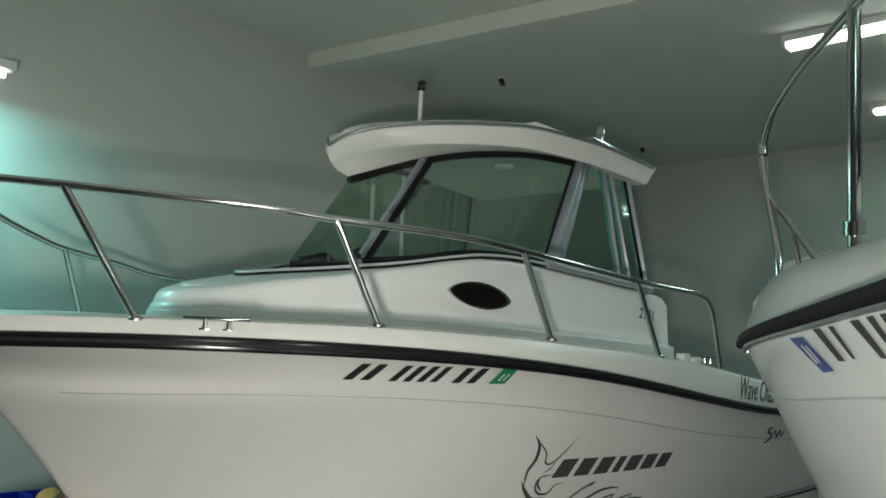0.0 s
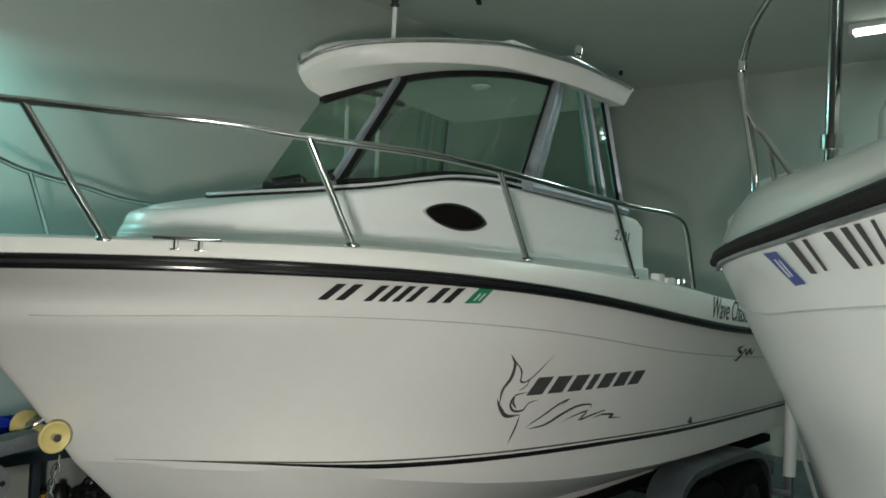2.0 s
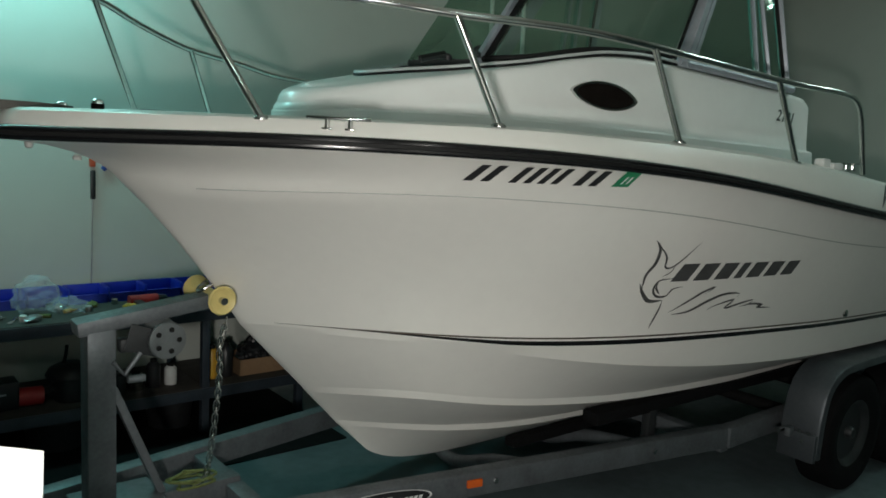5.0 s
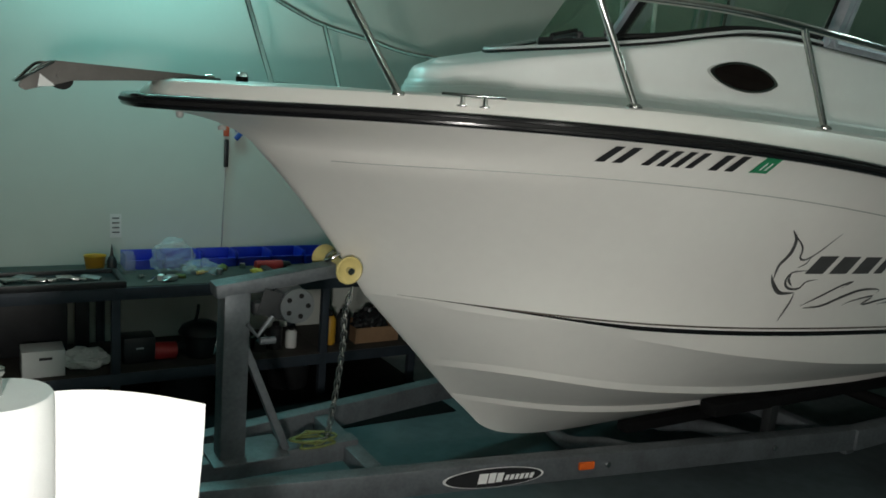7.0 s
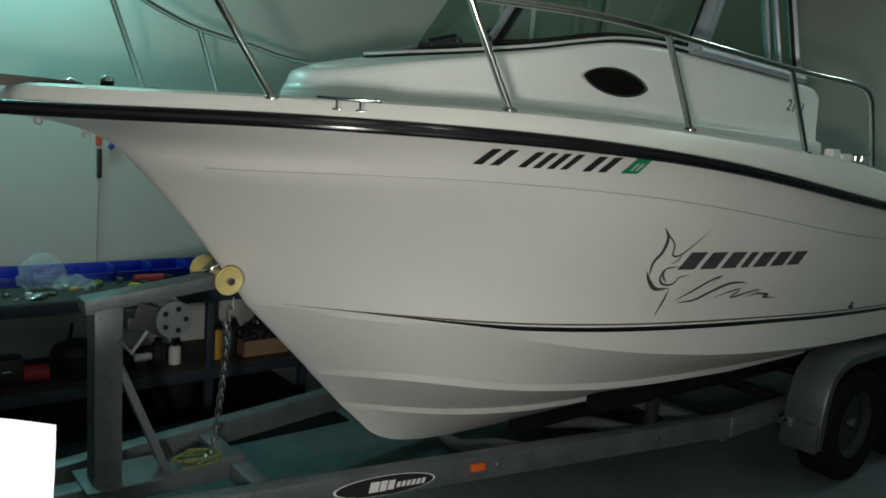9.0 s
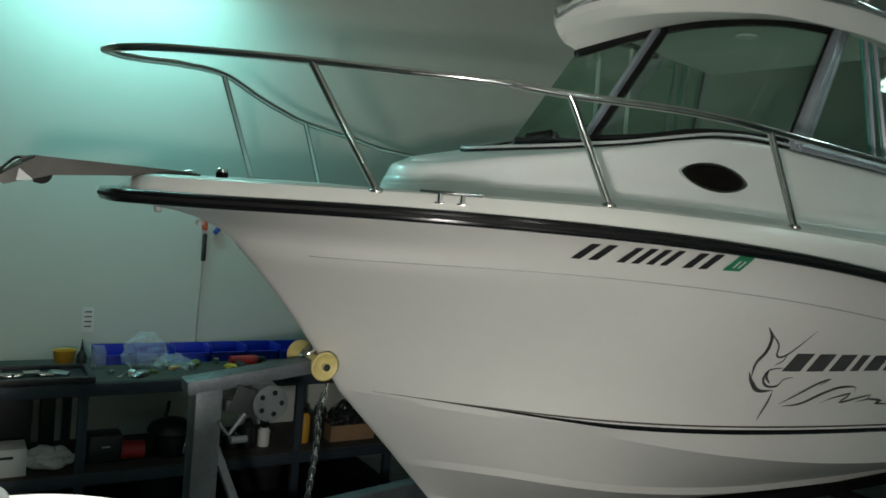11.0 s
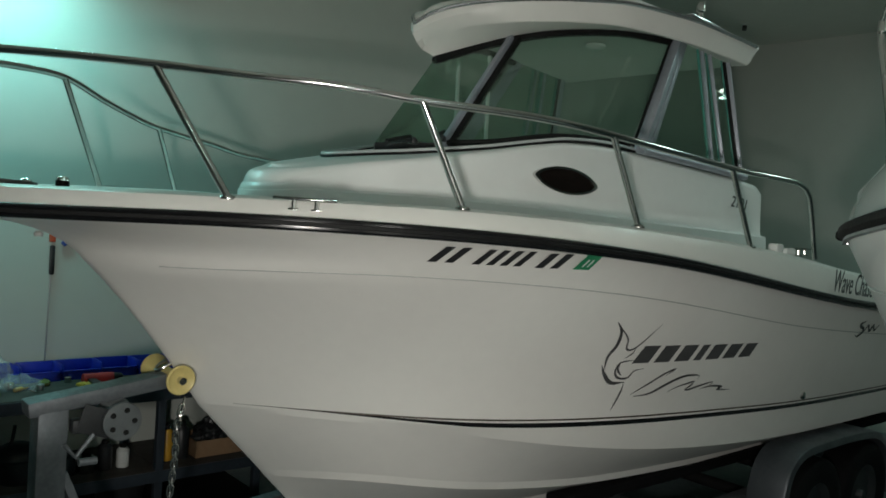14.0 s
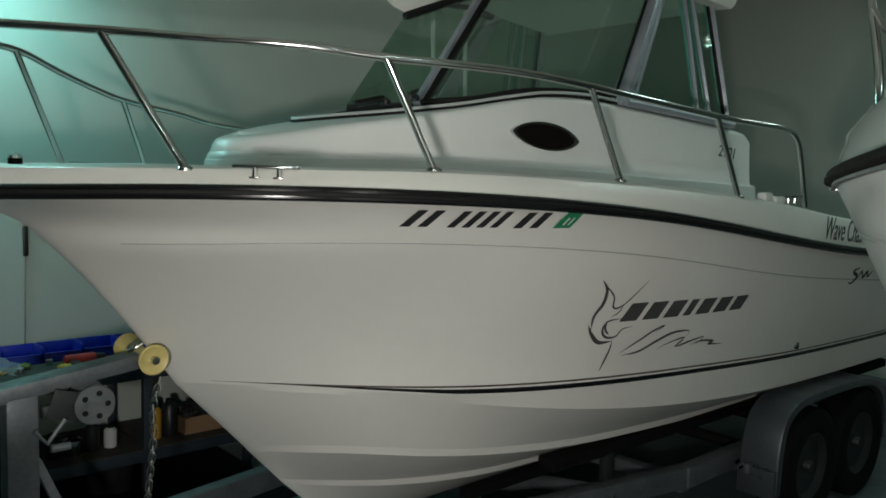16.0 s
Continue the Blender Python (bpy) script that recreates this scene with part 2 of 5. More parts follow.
# ---- the room ----
X0, X1, Y0, Y1 = -5.0, 8.1, -8.4, 2.0


def slab(name, x0, x1, y0, y1, z0, z1, mat, label, category):
    ob = mesh_object(name, box(x1 - x0, y1 - y0, z1 - z0, ((x0 + x1) / 2, (y0 + y1) / 2, (z0 + z1) / 2), 0), mat, smooth=False)
    return tagged(ob, label, category, kind="structure")


slab("floor", X0 - 0.2, X1 + 0.2, Y0 - 0.2, Y1 + 0.2, -0.2, 0, FLOOR, "smooth blue-grey sealed concrete garage floor", "floor")
slab("wall_north", X0, X1, Y1, Y1 + 0.2, 0, CEIL, WALL, "plain off-white painted wall behind the workbench", "wall")
slab("wall_east", X1, X1 + 0.2, Y0 - 0.2, Y1 + 0.2, 0, CEIL, WALL, "plain off-white painted wall behind the stern", "wall")
# south and west walls stay out of view; their darkness only holds back bounce
slab("wall_south", X0, X1, Y0 - 0.2, Y0, 0, CEIL, UNSEEN_WALL, "unseen garage wall, darkened to cut bounce light", "wall")
slab("wall_west", X0 - 0.2, X0, Y0 - 0.2, Y1 + 0.2, 0, CEIL, UNSEEN_WALL, "unseen garage end wall, darkened to cut bounce light", "wall")
slab("ceiling", X0 - 0.2, X1 + 0.2, Y0 - 0.2, Y1 + 0.2, CEIL, CEIL + 0.2, CEILING, "off-white painted flat ceiling", "ceiling")

# ---- the white boat on its trailer ----
XE = 6.3
SHEER = [(0.0, 0.10, 1.743), (0.07, 0.2, 1.745), (0.2, 0.32, 1.748), (0.45, 0.53, 1.758), (0.71, 0.73, 1.768), (1.0, 0.93, 1.77), (1.26, 1.06, 1.768), (1.6, 1.13, 1.757), (2.0, 1.17, 1.734), (2.24, 1.183, 1.718), (2.67, 1.2, 1.674), (3.2, 1.208, 1.607), (3.95, 1.207, 1.52), (4.4, 1.203, 1.478), (XE, 1.18, 1.42)]
KNUCKLE = [(0.47, 0.0, 1.60), (0.53, 0.14, 1.60), (0.67, 0.36, 1.604), (0.80, 0.52, 1.615), (0.95, 0.668, 1.625), (1.26, 0.875, 1.634), (1.65, 1.01, 1.622), (2.24, 1.10, 1.582), (2.82, 1.15, 1.512), (3.5, 1.17, 1.42), (XE, 1.15, 1.22)]
FLARE = [(0.69, 0.0, 1.357), (0.785, 0.12, 1.352), (1.0, 0.34, 1.345), (1.3, 0.585, 1.34), (1.7, 0.81, 1.33), (2.3, 1.0, 1.30), (3.0, 1.09, 1.25), (4.0, 1.13, 1.18), (XE, 1.12, 1.08)]
CHINE_TOP = [(0.917, 0.0, 1.052), (1.09, 0.221, 1.062), (1.33, 0.456, 1.062), (1.5, 0.586, 1.057), (1.71, 0.711, 1.050), (1.91, 0.797, 1.045), (2.42, 0.945, 1.036), (2.96, 1.016, 1.022), (3.87, 1.064, 0.988), (5.14, 1.08, 0.97), (XE, 1.08, 0.96)]
CHINE = [(0.925, 0.0, 1.04), (1.09, 0.215, 1.05), (1.33, 0.449, 1.044), (1.5, 0.579, 1.034), (1.71, 0.704, 1.022), (1.91, 0.791, 1.014), (2.42, 0.94, 1.004), (2.96, 1.012, 0.99), (3.87, 1.06, 0.957), (5.14, 1.076, 0.94), (XE, 1.076, 0.93)]
CHINE_LOW = [(0.93, 0.0, 1.032), (1.33, 0.45, 1.028), (1.63, 0.63, 1.0), (1.96, 0.78, 0.947), (2.5, 0.915, 0.877), (3.03, 0.98, 0.83), (4.0, 1.03, 0.79), (XE, 1.05, 0.77)]
STRAKE_A = [(1.215, 0.0, 0.73), (1.450, 0.360, 0.781), (1.883, 0.576, 0.730), (2.352, 0.642, 0.682), (2.639, 0.662, 0.657), (3.965, 0.682, 0.61), (XE, 0.685, 0.59)]
STRAKE_B = [(1.24, 0.0, 0.7), (1.451, 0.348, 0.746), (1.884, 0.564, 0.697), (2.352, 0.632, 0.646), (2.639, 0.652, 0.622), (3.965, 0.673, 0.575), (XE, 0.675, 0.555)]
STRAKE_C = [(1.385, 0.0, 0.545), (1.863, 0.270, 0.516), (2.329, 0.350, 0.487), (2.800, 0.364, 0.471), (3.983, 0.365, 0.455), (XE, 0.355, 0.45)]
STRAKE_D = [(1.41, 0.0, 0.518), (1.863, 0.260, 0.485), (2.329, 0.340, 0.455), (2.800, 0.354, 0.442), (3.983, 0.355, 0.425), (XE, 0.345, 0.42)]
KEEL = [(1.55, 0.0, 0.39), (1.6, 0.0, 0.347), (1.67, 0.0, 0.31), (1.78, 0.0, 0.28), (1.95, 0.0, 0.26), (2.2, 0.0, 0.25), (3.0, 0.0, 0.25), (XE, 0.0, 0.26)]
UNDER = [(0.30, 0.0, 1.704), (0.42, 0.2, 1.702), (0.62, 0.46, 1.704), (0.95, 0.775, 1.71), (1.25, 0.965, 1.715), (1.63, 1.07, 1.70), (2.2, 1.14, 1.665), (2.8, 1.175, 1.60), (3.5, 1.19, 1.51), (XE, 1.165, 1.34)]
NU = 120
U = np.linspace(0, 1, NU) ** 1.7


def long_curve(tab):
    x = tab[0][0] + (tab[-1][0] - tab[0][0]) * U
    yz = smooth_at(tab, x)
    for _ in range(45):
        yz[1:-1] = 0.25 * yz[:-2] + 0.5 * yz[1:-1] + 0.25 * yz[2:]
    return np.column_stack([x, yz])


def mid_row(a, b, s):
    return a * (1 - s) + b * s


HULL_TABLES = [KEEL, STRAKE_D, STRAKE_C, STRAKE_B, STRAKE_A, CHINE_LOW, CHINE, CHINE_TOP, FLARE, KNUCKLE, UNDER, SHEER]
curves = [long_curve(t) for t in HULL_TABLES]
curves[-1][0, 1] = 0.0
rows = []
for a, b in zip(curves[:7], curves[1:8]):
    for s in (0, 0.33, 0.67):
        rows.append(mid_row(a, b, s))
# the topside between chine and knuckle is one fair, slightly hollow sheet
low, mid, high = curves[7:10]
topside = [low * (1 - s) * (1 - 2 * s) + mid * 4 * s * (1 - s) + high * s * (2 * s - 1) for s in np.linspace(0, 1, 11)]
rows += topside
low, mid, high = curves[9:12]
topside += [low * (1 - s) * (1 - 2 * s) + mid * 4 * s * (1 - s) + high * s * (2 * s - 1) for s in np.linspace(0, 1, 9)[1:]]
rows += topside[11:]


def side_y(x, z):
    """Half breadth of the topsides at a place along the boat and a height."""
    zs, ys = [], []
    for c in topside:
        if x >= c[0, 0]:
            zs.append(np.interp(x, c[:, 0], c[:, 2]))
            ys.append(np.interp(x, c[:, 0], c[:, 1]))
    return float(np.interp(z, zs, ys))


boat = thing("motorboat", (3.0, 0, 0.25), "white cabin fishing boat with black rub rail on a trailer", "boat")
B0 = Matrix.Translation((-3.0, 0, -0.25))


def bp(name, bm, mat, label="", parent=None, **k):
    """A part of the boat, given in room coordinates."""
    ob = part(name, bm, mat, parent or boat, label, **k)
    ob.matrix_parent_inverse = B0 if parent is None else Matrix()
    return ob


def both(rws):
    """Rows mirrored to the far side as one sheet each."""
    near = [[(p[0], -p[1], p[2]) for p in r] for r in rws]
    far = [[(p[0], p[1], p[2]) for p in r] for r in rws]
    return join(grid(near), grid(far))


hull_bm = both(rows)
ends = [r[-1] for r in rows]
tr = [hull_bm.verts.new((p[0], -p[1], p[2])) for p in ends] + [hull_bm.verts.new((p[0], p[1], p[2])) for p in reversed(ends[1:])]
hull_bm.faces.new(tr)
hull = bp("hull", hull_bm, GEL, angle=8)
for e in hull.data.edges:
    if min(hull.data.vertices[i].co.z for i in e.vertices) > 1.075:
        e.use_edge_sharp = False

# black rub rail round the sheer
sh = curves[-1].copy()
sh[0, 1] = 0.0
front = [(0.018, 0.0, 1.743), (0.0182, 0.035, 1.743), (0.019, 0.07, 1.743), (0.024, 0.105, 1.743), (0.034, 0.14, 1.743)]
sheer_line = np.array(front + [tuple(p) for p in long_curve(SHEER) if p[0] > 0.05])


def outline(line, out, dz):
    """The half line pushed outward level by a distance."""
    t = np.gradient(line[:, :2], axis=0)
    t /= np.linalg.norm(t, axis=1)[:, None] + 1e-9
    res = line.copy()
    res[:, 0] -= t[:, 1] * out * 1.0
    res[:, 1] += t[:, 0] * out
    res[:, 2] += dz
    res[0, 1] = 0.0
    return res


prof = [(0.0, -0.003), (0.022, -0.001), (0.029, 0.006), (0.03, 0.02), (0.029, 0.035), (0.022, 0.041), (0.0, 0.043)]
bp("rail_insert", both([outline(sheer_line, o, z) for o, z in [(0.027, 0.012), (0.034, 0.015), (0.034, 0.025), (0.027, 0.028)]]), BLACK_RUBBER)

# gunwale and deck
DECK_RISE = [(0.0, 0.1), (0.2, 0.099), (0.4, 0.097), (0.7, 0.096), (1.3, 0.108), (2.2, 0.135), (3.0, 0.178), (3.7, 0.20), (4.2, 0.195), (XE, 0.19)]
rise = smooth_at(DECK_RISE, np.clip(sheer_line[:, 0], 0, XE))[:, 0]
g0 = outline(sheer_line, -0.004, 0.04)
g1 = outline(sheer_line, -0.018, 0.0)
g1[:, 2] += rise * 0.62
g2 = outline(sheer_line, -0.045, 0.0)
g2[:, 2] += rise * 0.9
g3 = outline(sheer_line, -0.08, 0.0)
g3[:, 2] += rise
g4 = outline(sheer_line, -0.11, 0.0)
g4[:, 2] += rise - 0.002
g5 = g4.copy()
g5[:, 1] = np.minimum(g5[:, 1], np.where(g5[:, 0] > 3.95, g5[:, 1] - 0.05, 0.0))
g5[:, 2] += np.where(g5[:, 0] > 3.95, -0.03, 0.0)
for g, back in ((g0, 0.03), (g1, 0.036), (g2, 0.046), (g3, 0.064), (g4, 0.085)):
    near_tip = np.clip((0.22 - g[:, 0]) / 0.22, 0, 1)
    g[:, 0] += back * near_tip
for g in (g1, g2, g3, g4):
    g[:, 1] = np.maximum(g[:, 1], 0)
bp("rub_rail", both([outline(sheer_line, o, z) for o, z in prof] + [g0 + np.array([0, 0, 0.002])]), BLACK_VINYL, "black vinyl rub rail")
bp("deck", both([g0, g1, g2, g3, g4, g5]), GEL, angle=26)

# cockpit well behind the cabin
bp("cockpit_floor", box(2.25, 2.0, 0.04, (5.12, 0, 1.0), 0), GEL_DECK)

# cabin trunk
CAB = [(1.085, 0.0), (1.1, 0.09), (1.14, 0.165), (1.185, 0.215), (1.24, 0.268), (1.3, 0.325), (1.36, 0.382), (1.5, 0.475), (1.8, 0.585), (2.3, 0.66), (3.4, 0.71), (3.93, 0.715)]
CAB_TOP = [(1.08, 1.989), (1.14, 1.996), (1.2, 2.004), (1.32, 2.026), (1.4, 2.04), (1.5, 2.057), (1.6, 2.075), (1.75, 2.104), (1.9, 2.132), (2.1, 2.174), (2.3, 2.206), (2.52, 2.216), (2.88, 2.198), (3.4, 2.172), (3.65, 2.162), (3.8, 2.15), (3.88, 2.14), (3.93, 2.11)]
CROWN = [(1.08, 1.97), (1.15, 1.994), (1.238, 2.015), (1.411, 2.05), (1.558, 2.08), (1.676, 2.1), (1.84, 2.126), (2.0, 2.152), (2.3, 2.19), (2.6, 2.2), (3.93, 2.1)]
cx = np.r_[1.085, 1.086, 1.09, 1.097, 1.108, np.linspace(1.12, 1.4, 29), np.linspace(1.43, 3.88, 54), 3.93]
cy = smooth_at(CAB, cx)[:, 0]
cy[0], cy[1], cy[2] = 0, 0.03, 0.055
ctop = smooth_at(CAB_TOP, cx)[:, 0]
cline = np.column_stack([cx, cy, ctop])


def inset(d, z):
    o = outline(cline, -d, 0)
    o[:, 2] = z
    o[:, 1] = np.maximum(o[:, 1], 0)
    return o


deckz = np.interp(cx, [0.8, 1.3, 2.2, 3.0, 4.1], [1.85, 1.872, 1.862, 1.82, 1.77])
flange = smooth_at([(1.0, 1.88), (1.07, 1.887), (1.25, 1.908), (1.6, 1.914), (2.1, 1.905), (2.5, 1.897), (2.9, 1.882), (3.4, 1.868), (4.0, 1.85)], cx)[:, 0]
nose = np.clip((1.36 - cx) / 0.24, 0, 1)
lip = 1 - 0.75 * nose
cab_rows = [inset(-0.045 * lip, deckz - 0.03), inset(-0.035 * lip, flange - 0.006), inset(-0.028 * lip, flange), inset(-0.006 * lip, flange + 0.004), inset(0.0, flange + 0.016)]
for k in (0.3, 0.6, 0.85):
    cab_rows.append(inset(0.002 + 0.012 * k, flange + 0.02 + (ctop - 0.03 - 0.035 * nose - flange - 0.02) * k))
for d, dz, back, low in ((0.013, 0.03, 0.0, 0.035), (0.016, 0.018, 0.005, 0.02), (0.022, 0.009, 0.014, 0.009), (0.032, 0.003, 0.03, 0.003), (0.05, 0.0, 0.055, 0.0)):
    r = inset(d, ctop - dz - low * nose)
    r[:, 0] += back * nose
    r[:, 1] *= 1 - 0.9 * back * nose
    cab_rows.append(r)
edge = cab_rows[-1]
for k in (0.85, 0.7, 0.5, 0.25, 0.0):
    q = edge.copy()
    q[:, 1] *= k
    q[:, 2] += (smooth_at(CROWN, q[:, 0])[:, 0] - edge[:, 2]) * (1 - k * k)
    cab_rows.append(q)
bp("cabin", both(cab_rows), GEL_CABIN, "white moulded cabin trunk", angle=30)

# bright moulding with a dark gasket under it, round the foot of the glass
SILL = [(1.45, 0.0), (1.49, 0.1), (1.59, 0.25), (1.71, 0.37), (1.87, 0.485), (2.05, 0.56), (2.3, 0.628), (2.8, 0.66), (3.4, 0.68), (3.74, 0.684)]
sp = spline([(x, y, 0) for x, y in SILL], 70)
s_out = np.maximum(np.interp(sp[:, 0], edge[:, 0], edge[:, 1]), 0.02)
s_edge = np.interp(sp[:, 0], edge[:, 0], edge[:, 2])
sp[:, 2] = s_edge + (smooth_at(CROWN, sp[:, 0])[:, 0] - s_edge) * (1 - np.minimum(sp[:, 1] / s_out, 1) ** 2)
for nm, out, dz, rad, mat in (("sill_gasket", 0.004, 0.004, 0.0065, BLACK_RUBBER), ("windshield_sill", 0.0, 0.015, 0.0078, SILL_ALU)):
    run = outline(sp, out, dz)
    bp(nm, tube([(p[0], p[1], p[2]) for p in run[:0:-1]] + [(p[0], -p[1], p[2]) for p in run], rad, 8), mat)

# windshield and side glass
W_BASE = [(1.70, 0.0, 2.15), (1.79, -0.13, 2.155), (1.89, -0.264, 2.165), (2.05, -0.42, 2.185), (2.3, -0.565, 2.235), (2.71, -0.655, 2.245)]
W_TOP = [(2.02, 0.0, 2.59), (2.2, -0.09, 2.67), (2.35, -0.21, 2.732), (2.53, -0.345, 2.78), (2.83, -0.475, 2.823), (3.13, -0.565, 2.828)]
wb, wt = spline(W_BASE, 28), spline(W_TOP, 28)


def flip(p):
    return [(q[0], -q[1], q[2]) for q in p]


def pane(name, a, b, label=""):
    ob = bp(name, thick(grid([a, (np.array(a) * 0.5 + np.array(b) * 0.5).tolist(), b]), 0.006), GLASS, label)
    ob.visible_shadow = False
    return ob


skirt = [(q[0], q[1], q[2] - 0.14) for q in wb]
bp("windshield_coaming", both([[(q[0], -q[1], q[2]) for q in wb], [(q[0], -q[1], q[2]) for q in skirt]]), BLACK_PLASTIC)
pane("windshield", wb.tolist(), wt.tolist(), "green-tinted wrap-around windshield")
pane("windshield", flip(wb), flip(wt), "green-tinted wrap-around windshield")
S_BASE = [(2.84, -0.674, 2.232), (3.2, -0.69, 2.215), (3.66, -0.70, 2.20)]
S_TOP = [(3.225, -0.58, 2.828), (3.4, -0.585, 2.812), (3.6, -0.59, 2.797)]
pane("side_window", S_BASE, S_TOP, "sliding side window of green-tinted glass")
pane("side_window", flip(S_BASE), flip(S_TOP), "sliding side window of green-tinted glass")


def bar(a, b, w, d, mat, name):
    """A flat bar between two points."""
    a, b = Vector(a), Vector(b)
    bm = box(w, d, (b - a).length, (0, 0, 0), 0.003)
    bmesh.ops.transform(bm, matrix=Matrix.Translation((a + b) / 2) @ (b - a).to_track_quat("Z", "Y").to_matrix().to_4x4(), verts=bm.verts)
    return bp(name, bm, mat)


for sg in (1, -1):
    m = lambda p: (p[0], sg * p[1], p[2])
    bar(m((2.77, -0.675, 2.215)), m((3.155, -0.580, 2.842)), 0.05, 0.05, FRAME, "window_post")
    bar(m((2.83, -0.677, 2.215)), m((3.210, -0.583, 2.842)), 0.022, 0.04, FRAME, "window_post")
    bar(m((2.72, -0.664, 2.235)), m((3.105, -0.571, 2.832)), 0.012, 0.014, BLACK_RUBBER, "gasket")
    bar(m((3.39, -0.695, 2.20)), m((3.365, -0.587, 2.822)), 0.016, 0.02, FRAME, "window_post")
    bar(m((3.5, -0.697, 2.2)), m((3.445, -0.587, 2.812)), 0.022, 0.02, FRAME, "window_post")
    bar(m((3.68, -0.70, 2.18)), m((3.625, -0.590, 2.812)), 0.034, 0.03, FRAME, "window_post")
    bp("top_gasket", tube([m((p[0], p[1], p[2] - 0.012)) for p in wt], 0.02, 8), BLACK_RUBBER)
    bar(m((3.36, -0.69, 2.20)), m((3.327, -0.585, 2.822)), 0.008, 0.012, GLASS_EDGE, "pane_edge")
    bar(m((3.47, -0.694, 2.2)), m((3.410, -0.585, 2.812)), 0.024, 0.008, GLASS_EDGE, "pane_edge")
    bar(m((3.615, -0.697, 2.19)), m((3.565, -0.587, 2.807)), 0.014, 0.008, GLASS_EDGE, "pane_edge")
    bar(m((3.645, -0.699, 2.19)), m((3.595, -0.588, 2.807)), 0.016, 0.018, BLACK_RUBBER, "gasket")
    bp("base_gasket", tube([m(p) for p in (wb[7:] if sg > 0 else wb[14:])], 0.013, 8), BLACK_RUBBER)
    bp("window_track", tube([m(p) for p in spline([(2.74, -0.672, 2.225), (3.2, -0.692, 2.203), (3.72, -0.704, 2.175)], 10)], 0.022, 8), FRAME)
bar((1.872, -0.265, 2.15), (2.322, -0.2, 2.722), 0.026, 0.034, FRAME, "mullion")
bar((1.904, -0.283, 2.155), (2.354, -0.222, 2.727), 0.022, 0.03, BLACK_RUBBER, "gasket")

# hardtop
HT = [(1.88, 0.0), (1.91, 0.05), (1.97, 0.12), (2.06, 0.21), (2.17, 0.31), (2.3, 0.41), (2.45, 0.51), (2.7, 0.62), (3.1, 0.69), (3.5, 0.71), (3.74, 0.71)]
HT_Z = [(1.86, 2.715), (1.88, 2.735), (1.91, 2.772), (1.97, 2.81), (2.06, 2.842), (2.17, 2.863), (2.3, 2.882), (2.45, 2.897), (2.7, 2.916), (3.1, 2.92), (3.5, 2.908), (3.76, 2.898)]
hl = spline([(x, y, 0) for x, y in HT], 60)
hl[:, 2] = smooth_at(HT_Z, hl[:, 0])[:, 0]


def top_row(d, dz, dx=0.0):
    o = outline(hl, -d, dz)
    o[:, 0] += dx * np.clip((o[:, 0] - 3.3) / 0.25, 0, 1)
    o[:, 1] = np.maximum(o[:, 1], 0)
    return o


glass_top = spline([(q[0], -q[1], q[2]) for q in W_TOP] + [(3.4, 0.588, 2.81), (3.6, 0.593, 2.795), (3.68, 0.593, 2.788)], 60)
deep = smooth_at([(1.85, -0.125), (1.97, -0.118), (2.04, -0.112), (2.4, -0.112), (2.7, -0.118), (3.2, -0.124), (3.74, -0.118)], np.clip(hl[:, 0], 1.85, 3.74))[:, 0]
bulge = 0.02 * np.clip((2.2 - hl[:, 0]) / 0.3, 0, 1)
tuck = 0.03 * np.clip((2.2 - hl[:, 0]) / 0.3, 0, 1)
lip = top_row(0.03 + tuck, deep, -0.07)
edge = top_row(0.024 + tuck, deep + 0.004, -0.066)
hrows = [glass_top, glass_top * 0.66 + lip * 0.34, glass_top * 0.33 + lip * 0.67, lip * 0.96 + glass_top * 0.04, lip, edge, top_row(0.016 + 0.2 * tuck, 0.8 * deep, -0.05), top_row(0.01 - bulge, 0.5 * deep, -0.035), top_row(0.003 - 0.6 * bulge, 0.25 * deep, -0.012), top_row(0.0, -0.018), top_row(0.003, -0.005), top_row(0.015, 0.004), top_row(0.05, 0.012)]
base_row = top_row(0.05, 0.012)
for s in (0.3, 0.6, 0.85, 1.0):
    q = base_row.copy()
    q[:, 1] *= 1 - s
    q[:, 2] += 0.02 * (1 - (1 - s) ** 2)
    hrows.append(q)
under_c = glass_top.copy()
under_c[:, 1] = 0
hrows = [under_c] + hrows
bp("hardtop", both(hrows), GEL, "white moulded hardtop roof", angle=22)
bp("roof_trim", join(*[tube([(p[0], sg * p[1], p[2]) for p in top_row(-0.002, -0.014)[::2]], 0.0105, 8) for sg in (-1, 1)]), TRIM)
end_pts = [r[-1] for r in hrows]
bm = bmesh.new()
bm.faces.new([bm.verts.new((p[0], -p[1], p[2])) for p in end_pts] + [bm.verts.new((p[0], p[1], p[2])) for p in reversed(end_pts[1:-1])])
bp("hardtop_back", bm, GEL)
bp("antenna", tube([(2.47, 0.0, 2.9), (2.47, 0.0, 3.15)], 0.0115, 10), WHITE_INK, "white antenna stub on the hardtop")
bp("antenna_cap", spun([(0.012, 0), (0.022, 0.006), (0.025, 0.016), (0.018, 0.022), (0.018, 0.034), (0.024, 0.04), (0.02, 0.052), (0.008, 0.058)], 16, pose(2.47, 0, 3.145)), BLACK_PLASTIC)
bp("light_base", box(0.34, 0.07, 0.022, (3.3, -0.63, 2.934), 0.008, (0, 3, 0)), TRIM)
bp("anchor_light", spun([(0.014, 0), (0.014, 0.05), (0.022, 0.055), (0.024, 0.085), (0.012, 0.105)], 14, pose(3.27, -0.62, 2.94)), STEEL)
bp("roof_hatch", box(0.3, 0.3, 0.035, (2.85, -0.45, 2.928), 0.012), GEL_DECK)
